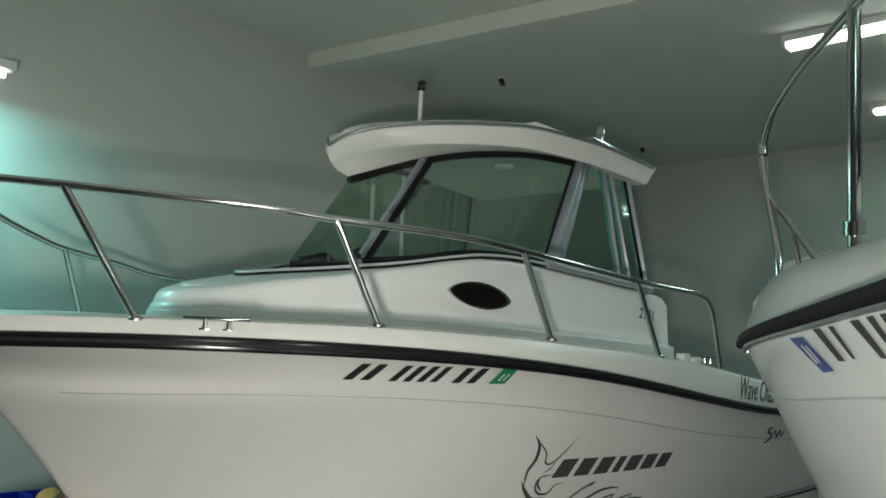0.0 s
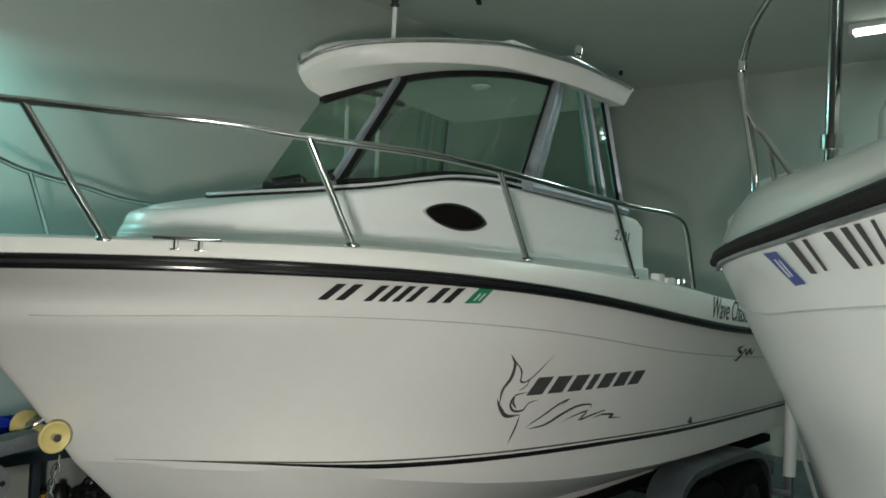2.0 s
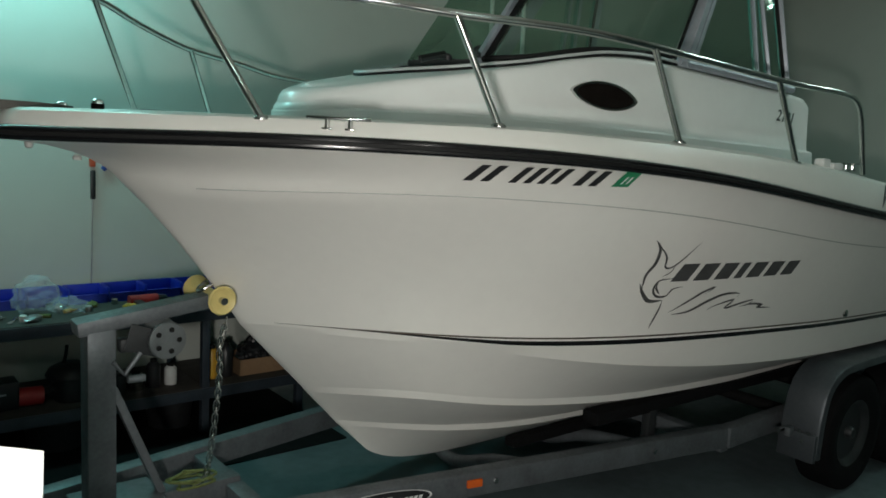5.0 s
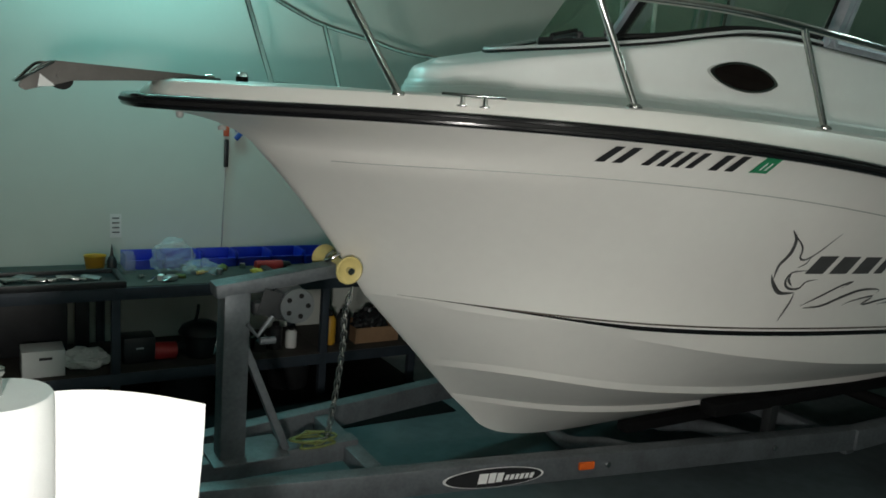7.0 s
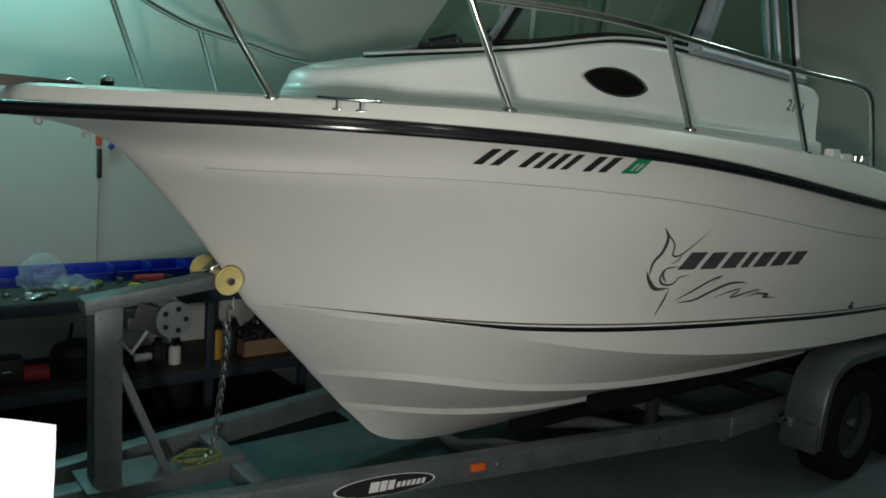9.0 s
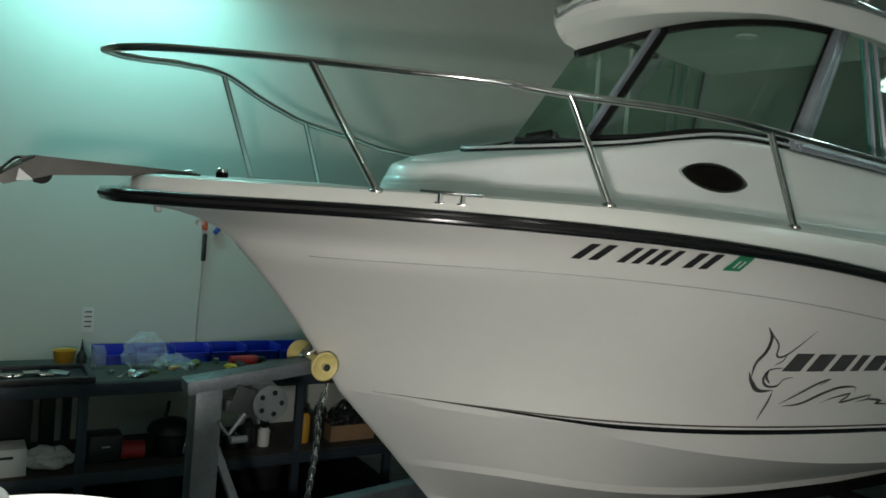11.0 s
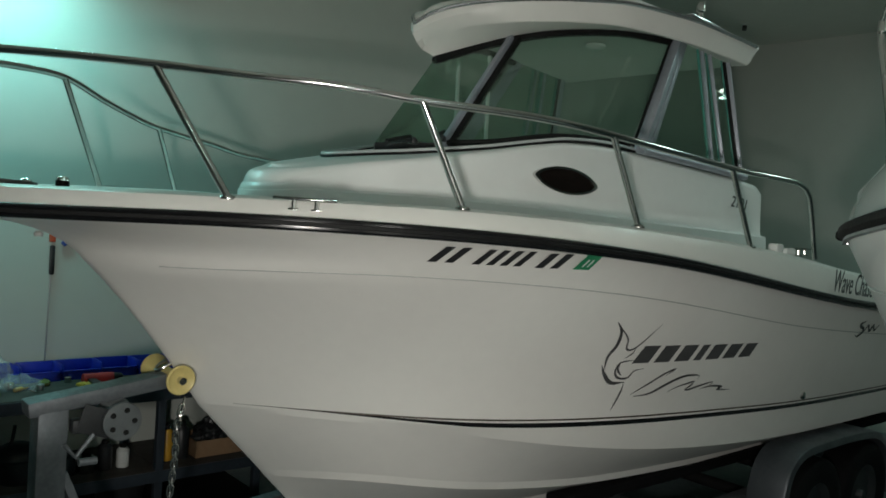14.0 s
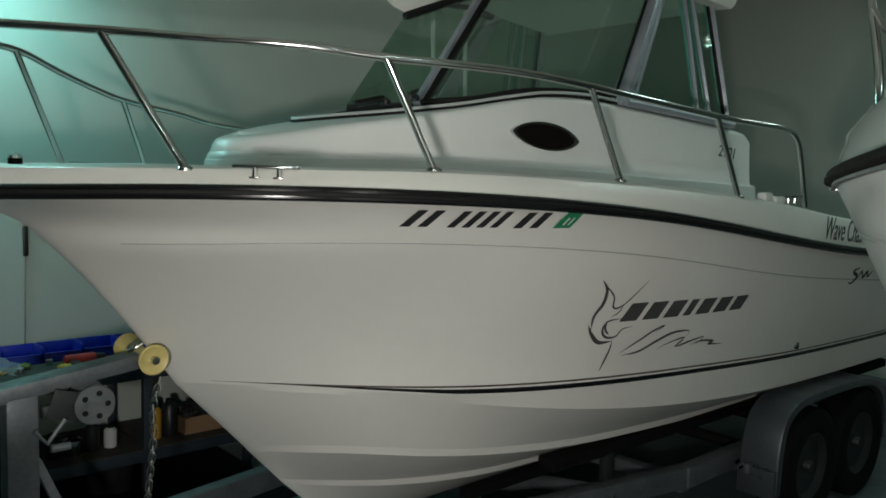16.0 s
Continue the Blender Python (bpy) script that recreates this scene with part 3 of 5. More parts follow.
bp("dome_lamp", spun([(0.055, 0), (0.055, 0.012), (0.03, 0.024)], 18, pose(2.96, -0.2, 2.81, 180)), WHITE_INK)

# inside the cabin
bp("helm_seat", join(box(0.42, 0.42, 0.12, (3.3, 0.34, 1.72), 0.04), box(0.1, 0.42, 0.5, (3.5, 0.34, 1.98), 0.04)), WHITE_INK)
bp("dashboard", box(0.42, 1.0, 0.06, (2.35, 0, 2.16), 0.02), GEL_DECK)
bp("cabin_bulkhead", box(0.03, 1.38, 0.24, (3.90, 0, 1.92), 0.008), GEL)
for x in (2.56, 2.8):
    bp("grab_post", tube([(x, 0.42, 2.16), (x - 0.02, 0.42, 2.78)], 0.012, 8), WHITE_INK)

# wipers
for pts in ([(1.79, -0.16, 2.165), (1.70, -0.2, 2.155), (1.56, -0.27, 2.125)], [(1.86, -0.27, 2.18), (1.80, -0.34, 2.185), (1.70, -0.43, 2.16)]):
    bp("wiper", tube(spline(pts, 10), 0.009, 8), BLACK_PLASTIC, "black windshield wiper arm")
    mid = Vector(pts[1])
    bp("wiper_blade", tube([mid + (Vector(pts[2]) - mid) * k + Vector((0, 0, 0.012)) for k in (-0.5, 0.25, 1.0)], 0.008, 6), BLACK_RUBBER)
    bp("wiper_pivot", spun([(0.022, 0), (0.022, 0.02), (0.012, 0.03)], 14, pose(pts[0][0], pts[0][1], pts[0][2] - 0.015)), BLACK_PLASTIC)

# portlight
pc = np.array([2.268, 2.033])
ang = math.atan2(2.015 - 2.044, 2.451 - 2.072)


def almond(sc, yoff, n=32):
    out = []
    for k in range(n):
        a = 2 * math.pi * k / n
        u, v = math.cos(a), math.sin(a)
        v = math.copysign(abs(v) ** 1.35, v)
        dx, dz = 0.192 * sc * u, (0.058 * v) * (1 + 0.35 * (sc - 1) * 4)
        x = pc[0] + dx * math.cos(ang) - dz * math.sin(ang)
        z = pc[1] + dx * math.sin(ang) + dz * math.cos(ang)
        y = float(np.interp(x, cx, cy)) - 0.004
        out.append((x, -(y + yoff), z))
    return out


ring = grid([almond(1.0, -0.01), almond(1.0, 0.012), almond(0.9, 0.012), almond(0.87, -0.012)], closed=True)
bp("portlight_rim", ring, STEEL, "chrome portlight rim")
bm = bmesh.new()
bm.faces.new([bm.verts.new(p) for p in almond(0.9, 0.002)])
bp("portlight_glass", bm, PORT_DARK, "dark oval portlight glass")

# bow rail
RAIL = [(-0.03, 0.0, 2.238), (0.0, 0.10, 2.24), (0.09, 0.205, 2.244), (0.25, 0.325, 2.245), (0.5, 0.49, 2.242), (0.727, 0.66, 2.231), (0.95, 0.816, 2.224), (1.19, 0.945, 2.205), (1.6, 1.05, 2.204), (2.0, 1.09, 2.188), (2.83, 1.12, 2.142), (3.35, 1.13, 2.13), (3.5, 1.13, 2.117), (3.58, 1.13, 2.075), (3.62, 1.13, 2.0), (3.71, 1.13, 1.757)]
FAR_RAIL = [(-0.03, 0.0, 2.238), (0.05, 0.10, 2.242), (0.16, 0.205, 2.256), (0.29, 0.30, 2.272), (0.515, 0.49, 2.283), (0.736, 0.70, 2.236), (0.90, 0.83, 2.20), (1.08, 0.945, 2.166), (1.393, 1.05, 2.128), (1.72, 1.09, 2.08), (2.6, 1.12, 2.06), (3.35, 1.13, 2.05), (3.5, 1.13, 2.03), (3.62, 1.13, 1.95), (3.71, 1.13, 1.757)]
near_half, far_half = spline(RAIL, 90), spline(FAR_RAIL, 90)
rail_line = [tuple(p) for p in far_half[::-1]] + [(p[0], -p[1], p[2]) for p in near_half[1:]]
bp("bow_rail", tube(rail_line, 0.0135, 10), STEEL, "polished stainless steel bow rail")
STANCH = [((0.5, -0.49, 2.24), (0.688, -0.646, 1.85)), ((1.19, -0.945, 2.203), (1.345, -1.0, 1.87)), ((2.0, -1.09, 2.186), (2.19, -1.10, 1.855)), ((2.83, -1.12, 2.14), (3.04, -1.125, 1.80)),
          ((0.515, 0.49, 2.282), (0.725, 0.646, 1.845)), ((1.08, 0.945, 2.166), (1.205, 1.0, 1.857)), ((1.95, 1.09, 2.075), (2.1, 1.10, 1.855)), ((2.83, 1.12, 2.055), (3.04, 1.125, 1.80))]
for a, b in STANCH:
    bp("stanchion", tube([a, b], 0.0125, 10), STEEL)
    bp("stanchion_foot", spun([(0.026, 0), (0.026, 0.006), (0.016, 0.014)], 14, pose(b[0], b[1], b[2] - 0.004)), STEEL)


def cleat(x, y, z, turn, name="cleat"):
    s = join(box(0.20, 0.016, 0.011, (0, 0, 0.034), 0.005), tube([(-0.035, 0, 0), (-0.035, 0, 0.033)], 0.008, 8), tube([(0.035, 0, 0), (0.035, 0, 0.033)], 0.008, 8), box(0.03, 0.03, 0.006, (-0.035, 0, 0.002), 0.002), box(0.03, 0.03, 0.006, (0.035, 0, 0.002), 0.002))
    return bp(name, place(s, pose(x, y, z, 0, 0, turn)), STEEL, "polished steel mooring cleat")


for sg in (-1, 1):
    cleat(0.862, sg * 0.812, 1.829, sg * 37)
    cleat(3.62, sg * 1.10, 1.77, 0)
for x, sx, sz in ((3.34, 0.07, 0.05), (3.46, 0.10, 0.035)):
    bp("fender_clip", box(sx, 0.05, sz, (x, -1.10, 1.775 - 0.03 * (x - 3.3) + sz / 2), 0.012), WHITE_INK)
# bow fittings
def cheek(y):
    """One side plate of the anchor roller, narrow aft and deep at the fork."""
    pts = [(0.30, 1.855), (0.2, 1.861), (-0.10, 1.866), (-0.225, 1.868), (-0.245, 1.862), (-0.283, 1.832), (-0.318, 1.79), (-0.32, 1.778), (-0.306, 1.769), (-0.275, 1.779), (-0.222, 1.793), (-0.173, 1.809), (0.02, 1.825), (0.30, 1.842)]
    bm = bmesh.new()
    bm.faces.new([bm.verts.new((x, y, z)) for x, z in pts])
    return thick(bm, 0.006)


bp("anchor_roller", join(cheek(-0.048), cheek(0.042), box(0.42, 0.09, 0.006, (0.08, 0, 1.838), 0.002, (0, -2, 0))), PLATE, "stainless steel anchor roller plate")
bp("roller_pin", tube([(-0.206, -0.058, 1.824), (-0.206, 0.058, 1.824)], 0.012, 12), PLATE)
bp("roller_wheel", spun([(0.012, -0.036), (0.034, -0.034), (0.022, 0), (0.034, 0.034), (0.012, 0.036)], 16, pose(-0.2, 0, 1.812, 90)), BLACK_RUBBER)
# small white triangle just outside the near cheek
bm = bmesh.new()
bm.faces.new([bm.verts.new((x, -0.056, z)) for x, z in ((-0.265, 1.824), (-0.272, 1.783), (-0.222, 1.79))])
bp("roller_white_wedge", thick(bm, 0.004), WHITE_INK, "small white triangle at the roller fork")
bp("roller_bail", tube(spline([(-0.225, -0.055, 1.864), (-0.27, -0.056, 1.836), (-0.318, -0.05, 1.803), (-0.334, -0.02, 1.797), (-0.334, 0.02, 1.797), (-0.318, 0.05, 1.806), (-0.28, 0.056, 1.846), (-0.262, 0.05, 1.858), (-0.22, 0.05, 1.86)], 30), 0.005, 8), STEEL)
bp("bow_light", spun([(0.033, 0), (0.033, 0.006), (0.02, 0.008), (0.02, 0.024), (0.022, 0.026), (0.02, 0.036), (0.012, 0.042)], 18, pose(0.39, 0.0, 1.843)), STEEL, "chrome navigation light")
bp("light_lens", spun([(0.0225, 0), (0.0225, 0.018)], 18, pose(0.39, 0.0, 1.851)), PORT_DARK)
bp("deck_filler", spun([(0.024, 0), (0.024, 0.006), (0.02, 0.018), (0.01, 0.024)], 16, pose(0.273, 0.0, 1.844)), STEEL)
bp("pulpit_fitting", spun([(0.006, -0.012), (0.012, -0.008), (0.014, 0.0), (0.014, 0.014)], 16, pose(0.17, -0.02, 1.722)), SEAM)
bp("bow_eye_bracket", spun([(0.014, -0.01), (0.016, 0.0), (0.008, 0.008)], 16, pose(0.315, -0.03, 1.686)), SEAM)
bp("bow_eye", tube(spline([(0.80, -0.03, 1.21), (0.765, -0.02, 1.19), (0.755, 0.0, 1.18), (0.765, 0.02, 1.19), (0.80, 0.03, 1.21)], 16), 0.007, 8), STEEL)

# black stripe above the chine
st_top = long_curve(CHINE_TOP)
st_bot = long_curve(CHINE)
keep = st_top[:, 0] > 1.14
a, b = st_top[keep], st_bot[keep]
fade = np.clip((a[:, 0] - 1.14) / 0.6, 0, 1)[:, None]
b2 = a + (b - a) * (0.03 + 0.97 * fade)
ofs = np.array([0, 0.004, 0])
m2 = a + (b2 - a) * 0.42
bp("chine_stripe", both([m2 + np.array([0, 0.002, 0.001]), m2 * 0.6 + b2 * 0.4 + ofs * 2, b2 + np.array([0, 0.002, -0.001])]), BLACK_VINYL, "thin black stripe along the chine")
pin = st_top[st_top[:, 0] > 1.0]
wide = np.clip((pin[:, 0] - 0.95) / 0.45, 0.2, 1)[:, None]
bp("pin_stripe", both([pin + wide * np.array([0, 0, 0.004]) + np.array([0, 0.002, 0]), pin + np.array([0, 0.003, 0.0]), pin - wide * np.array([0, 0, 0.003]) + np.array([0, 0.002, 0])]), PIN, "fine dark bronze line over the stripe")
kn = long_curve(KNUCKLE)[14:]
bp("knuckle_line", both([kn + np.array([0, 0.001, 0.0025]), kn + np.array([0, 0.0025, 0.0]), kn + np.array([0, 0.001, -0.002])]), SEAM)


# marks on the near topside
def decal(name, polys, mat, label="", lift=0.003):
    """Flat marks given as outlines in length and height, laid on the side."""
    bm = bmesh.new()
    for poly in polys:
        n = len(poly)
        if n == 4:
            q = [np.array(p, float) for p in poly]
            k = max(2, int(np.linalg.norm(q[1] - q[0]) / 0.03))
            top = [q[0] + (q[1] - q[0]) * s for s in np.linspace(0, 1, k)]
            bot = [q[3] + (q[2] - q[3]) * s for s in np.linspace(0, 1, k)]
            va = [bm.verts.new((p[0], -side_y(p[0], p[1]) - lift, p[1])) for p in top]
            vb = [bm.verts.new((p[0], -side_y(p[0], p[1]) - lift, p[1])) for p in bot]
            for i in range(k - 1):
                bm.faces.new((va[i], va[i + 1], vb[i + 1], vb[i]))
        else:
            bm.faces.new([bm.verts.new((p[0], -side_y(p[0], p[1]) - lift, p[1])) for p in poly])
    bmesh.ops.remove_doubles(bm, verts=bm.verts, dist=0.0004)
    return bp(name, bm, mat, label)


def stroke(pts, w0, w1=None):
    """A pointed brush stroke through points in length and height, as four-sided pieces."""
    c = spline([(p[0], 0, p[1]) for p in pts], 22)[:, [0, 2]]
    t = np.gradient(c, axis=0)
    nrm = np.column_stack([-t[:, 1], t[:, 0]]) / (np.linalg.norm(t, axis=1)[:, None] + 1e-9)
    half = np.array([w0 * math.sin(math.pi * min(max(k / 21, 0.03), 0.97)) ** 0.7 / 2 for k in range(22)])[:, None]
    up, dn = c + nrm * half, c - nrm * half
    out = [[up[k], up[k + 1], dn[k + 1], dn[k]] for k in range(21)]
    return out


STROKES = [
    (0.0210, [(2.19, 1.47), (2.23, 1.43), (2.24, 1.37), (2.22, 1.32), (2.23, 1.26)]),
    (0.0105, [(2.2, 1.46), (2.28, 1.4), (2.3, 1.35), (2.35, 1.36), (2.44, 1.46)]),
    (0.0084, [(2.35, 1.36), (2.34, 1.33), (2.31, 1.31)]),
    (0.0210, [(2.21, 1.28), (2.24, 1.24), (2.29, 1.2), (2.36, 1.2)]),
    (0.0126, [(2.36, 1.2), (2.36, 1.15), (2.34, 1.07)]),
    (0.0126, [(2.37, 1.3), (2.3, 1.29), (2.29, 1.25), (2.32, 1.22), (2.37, 1.22), (2.39, 1.25), (2.44, 1.26)]),
    (0.0126, [(2.3, 1.29), (2.3, 1.26), (2.33, 1.23)]),
    (0.0126, [(2.42, 1.14), (2.51, 1.19), (2.58, 1.23), (2.64, 1.25), (2.59, 1.22)]),
    (0.0168, [(2.44, 1.13), (2.53, 1.14), (2.62, 1.18), (2.71, 1.21), (2.81, 1.21), (2.81, 1.19)]),
    (0.0126, [(2.64, 1.14), (2.69, 1.16), (2.8, 1.18), (2.75, 1.14), (2.86, 1.16), (2.94, 1.17), (2.89, 1.14)]),
    (0.0126, [(2.85, 1.14), (2.93, 1.15), (3.02, 1.14), (2.98, 1.13), (3.09, 1.12)]),
]

def letters(x0, x1, z0, z1, n, slant, gap=0.22):
    """A row of plain slanted blocks, one for each character."""
    out = []
    w = (x1 - x0) / n
    for i in range(n):
        a = x0 + i * w
        b = a + w * (1 - gap)
        za, zb = z0, z1
        out.append([(a + slant, zb), (b + slant, zb), (b, za), (a, za)])
    return out


for xa, xb, n in ((1.262, 1.372, 2), (1.41, 1.612, 4), (1.65, 1.778, 2)):
    decal("registration_mark", letters(xa, xb, 1.69 - 0.012 * (xa - 1.2), 1.746 - 0.012 * (xa - 1.2), n, 0.014, 0.46), INK, "row of black registration bars", 0.007)
decal("registration_tag", [[(1.826, 1.741), (1.900, 1.740), (1.890, 1.684), (1.814, 1.684)]], GREEN, "green registration tag", 0.007)
for x0 in (1.846, 1.868):
    decal("tag_bar", [[(x0, 1.722), (x0 + 0.008, 1.7218), (x0 + 0.003, 1.695), (x0 - 0.005, 1.6952)]], WHITE_INK, "", 0.011)
blocks = []
for i in range(7):
    a = 2.36 + i * 0.122
    z0 = 1.285 + 0.0 * i
    w = 0.092 if i != 3 else 0.05
    a -= 0.0 if i <= 3 else 0.04
    blocks.append([(a + 0.035, z0 + 0.078 - 0.002 * i), (a + 0.035 + w, z0 + 0.078 - 0.002 * i), (a + w, z0), (a, z0)])
for q in blocks:
    decal("maker_mark", [q], GREY_INK, "slanted charcoal maker's block", 0.004)
for w, pts in STROKES:
    decal("fish_stroke", stroke(pts, 0.8 * w), GREY_INK, "thin charcoal stroke of a fish drawing", 0.004)


def writing(text, size, m, mat, name, parent, inv, shear=0.2, label=""):
    c = bpy.data.curves.new(name, "FONT")
    c.body, c.size, c.shear, c.extrude = text, size, shear, 0.001
    tmp = bpy.data.objects.new("tmp", c)
    scene.collection.objects.link(tmp)
    bpy.context.view_layer.update()
    me = bpy.data.meshes.new_from_object(tmp.evaluated_get(bpy.context.evaluated_depsgraph_get()))
    bpy.data.objects.remove(tmp)
    bm = bmesh.new()
    bm.from_mesh(me)
    bpy.data.meshes.remove(me)
    place(bm, m)
    ob = mesh_object(name, bm, mat, parent, label, smooth=False)
    ob.matrix_parent_inverse = inv
    return ob


writing("Wave Chaser", 0.165, pose(3.74, -1.222, 1.602, 90, 4.5, 0) @ Matrix.Diagonal((0.62, 1, 1, 1)), INK, "boat_name", boat, B0, 0.25, "black script boat name")
writing("2101", 0.085, pose(3.55, -0.728, 2.005, 90, 5, -2), INK, "model_number", boat, B0, 0.15, "black model number")
decal("script_mark", [q for pts in ([(4.34, 1.42), (4.26, 1.40), (4.33, 1.37), (4.26, 1.335), (4.22, 1.345)], [(4.33, 1.355), (4.38, 1.395), (4.41, 1.36), (4.46, 1.39), (4.48, 1.36), (4.54, 1.39)]) for q in stroke(pts, 0.02)], INK)
bp("drain_fitting", spun([(0.02, 0), (0.02, 0.012), (0.01, 0.016)], 14, pose(3.85, -side_y(3.85, 1.02) + 0.002, 1.02, 90)), STEEL)

# ---- trailer ----
trailer = thing("boat_trailer", (2.5, 0, 0), "galvanised tandem-axle boat trailer under the white boat", "trailer")
T0 = Matrix.Translation((-2.5, 0, 0))


def tp(name, bm, mat, label="", **k):
    ob = part(name, bm, mat, trailer, label, **k)
    ob.matrix_parent_inverse = T0
    return ob


def beam(a, b, w, h, bevel=0.012):
    """A rectangular tube whose top runs from a to b."""
    a, b = Vector(a), Vector(b)
    d = b - a
    bm = box(d.length, w, h, (0, 0, -h / 2), bevel)
    m = Matrix.Translation((a + b) / 2) @ d.to_track_quat("X", "Z").to_matrix().to_4x4()
    return place(bm, m)


for sg in (-1, 1):
    tp("main_beam", beam((-0.75, sg * 0.03, 0.41), (3.3, sg * 0.79, 0.41), 0.075, 0.11), GALV, "long galvanised frame beam")
    tp("side_beam", beam((3.27, sg * 0.80, 0.412), (6.0, sg * 0.80, 0.412), 0.075, 0.11), GALV)
    tp("bunk", beam((2.42, sg * 0.60, 0.585), (6.1, sg * 0.72, 0.595), 0.10, 0.06), TYRE, "black carpeted bunk board")
    tp("keel_bunk", beam((2.2, sg * 0.30, 0.40), (5.0, sg * 0.32, 0.40), 0.07, 0.05), TYRE)
    for x in (2.7, 5.6):
        tp("bunk_bracket", beam((x + 0.1, sg * 0.64, 0.54), (x + 0.16, sg * 0.64, 0.54), 0.05, 0.16), RIM)
for x in (0.9, 3.3, 5.6):
    wdt = min(0.8, 0.17 + 0.19 * x)
    tp("cross_member", beam((x, -wdt, 0.385 if x < 1 else 0.34), (x, wdt, 0.385 if x < 1 else 0.34), 0.075, 0.075), GALV)
for x in (2.1, 2.75):
    wb2 = 0.17 + 0.19 * x
    tp("bolster", tube(spline([(x, -wb2, 0.37), (x, -0.3, 0.30), (x + 0.0, 0.0, 0.20), (x, 0.3, 0.30), (x, wb2, 0.37)], 30), 0.035, 12), GALV)
for x in (4.06, 4.73):
    tp("axle", tube([(x, -1.0, 0.33), (x, 1.0, 0.33)], 0.035, 12), BLACK_RUBBER)
tp("tongue", beam((-1.2, 0, 0.41), (0.93, 0, 0.408), 0.09, 0.09), GALV)
tp("coupler", beam((-1.5, 0, 0.42), (-1.15, 0, 0.42), 0.1, 0.08), GALV)
tp("jack_post", tube([(-0.75, 0.16, 0.03), (-0.75, 0.16, 0.85)], 0.035, 14), GALV)
tp("winch_post", box(0.10, 0.10, 0.69, (0.385, -0.01, 0.735), 0.01), GALV, "upright square winch post")
tp("winch_arm", beam((0.30, -0.01, 1.112), (0.80, -0.01, 1.178), 0.10, 0.055), GALV)
tp("winch_brace", beam((0.44, -0.03, 0.86), (0.62, -0.03, 0.42), 0.05, 0.03, 0.006), GALV)
tp("base_plate", box(0.3, 0.22, 0.012, (0.45, 0, 0.414), 0.003), GALV)
tp("winch_drum", join(spun([(0.068, -0.006), (0.07, 0), (0.068, 0.006)], 28, pose(0.602, -0.10, 1.028, 90)), spun([(0.03, -0.05), (0.03, 0.05)], 18, pose(0.602, -0.05, 1.028, 90)), spun([(0.068, -0.005), (0.07, 0), (0.068, 0.005)], 28, pose(0.602, 0.0, 1.028, 90))), ALU, "round zinc-plated winch reel")
for k in range(5):
    a = 2 * math.pi * k / 5
    tp("reel_hole", spun([(0.010, -0.001), (0.010, 0.001)], 12, pose(0.602 + 0.042 * math.cos(a), -0.108, 1.028 + 0.042 * math.sin(a), 90)), BLACK_RUBBER)
tp("winch_frame", join(box(0.14, 0.006, 0.1, (0.53, -0.085, 1.03), 0.002, (0, 18, 0)), box(0.06, 0.05, 0.05, (0.47, -0.06, 1.02), 0.01)), RIM)
tp("winch_handle", join(tube([(0.50, -0.12, 1.0), (0.44, -0.13, 0.93), (0.40, -0.13, 0.98)], 0.009, 8), tube([(0.46, -0.10, 0.90), (0.52, -0.10, 0.90)], 0.014, 10)), GALV)
roll_axis = pose(0.80, 0, 1.164, 90)
tp("bow_roller", spun([(0.012, -0.12), (0.03, -0.121), (0.05, -0.131), (0.056, -0.126), (0.054, -0.118), (0.036, -0.09), (0.026, -0.05), (0.026, 0.05), (0.036, 0.09), (0.054, 0.118), (0.056, 0.126), (0.05, 0.131), (0.03, 0.121), (0.012, 0.12)], 32, roll_axis), YELLOW, "yellow urethane bow roller")
tp("roller_shaft", tube([(0.80, -0.145, 1.164), (0.80, 0.145, 1.164)], 0.014, 12), STEEL)
# chain
link_path = spline([(0.845, -0.06, 1.07), (0.82, -0.06, 0.96), (0.822, -0.06, 0.86), (0.805, -0.06, 0.67), (0.775, -0.06, 0.46), (0.74, -0.05, 0.425)], 27)
lk = tube([(0.011 * math.cos(a), 0, 0.021 * math.sin(a) + math.copysign(0.004, math.sin(a))) for a in [2 * math.pi * k / 14 for k in range(14)]], 0.0032, 6, closed=True)
lm = bpy.data.meshes.new("chain_link")
for f in lk.faces:
    f.smooth = True
lk.to_mesh(lm)
lk.free()
lm.materials.append(STEEL)
for i in range(len(link_path) - 1):
    a, b = Vector(link_path[i]), Vector(link_path[i + 1])
    ob = new("chain_link", lm)
    ob.parent = trailer
    ob.matrix_parent_inverse = T0
    ob.matrix_basis = Matrix.Translation((a + b) / 2) @ (b - a).to_track_quat("Z", "Y").to_matrix().to_4x4() @ pose(0, 0, 0, 0, 0, 90 * (i % 2) + 20)
tp("safety_rope", tube(spline([(0.72 + 0.07 * math.cos(a * 1.9) + 0.03 * math.sin(5 * a), -0.05 + 0.06 * math.sin(a * 1.9), 0.425 + 0.004 * a) for a in np.linspace(0, 9, 26)], 120), 0.006, 6), ROPE, "coiled green and yellow rope")


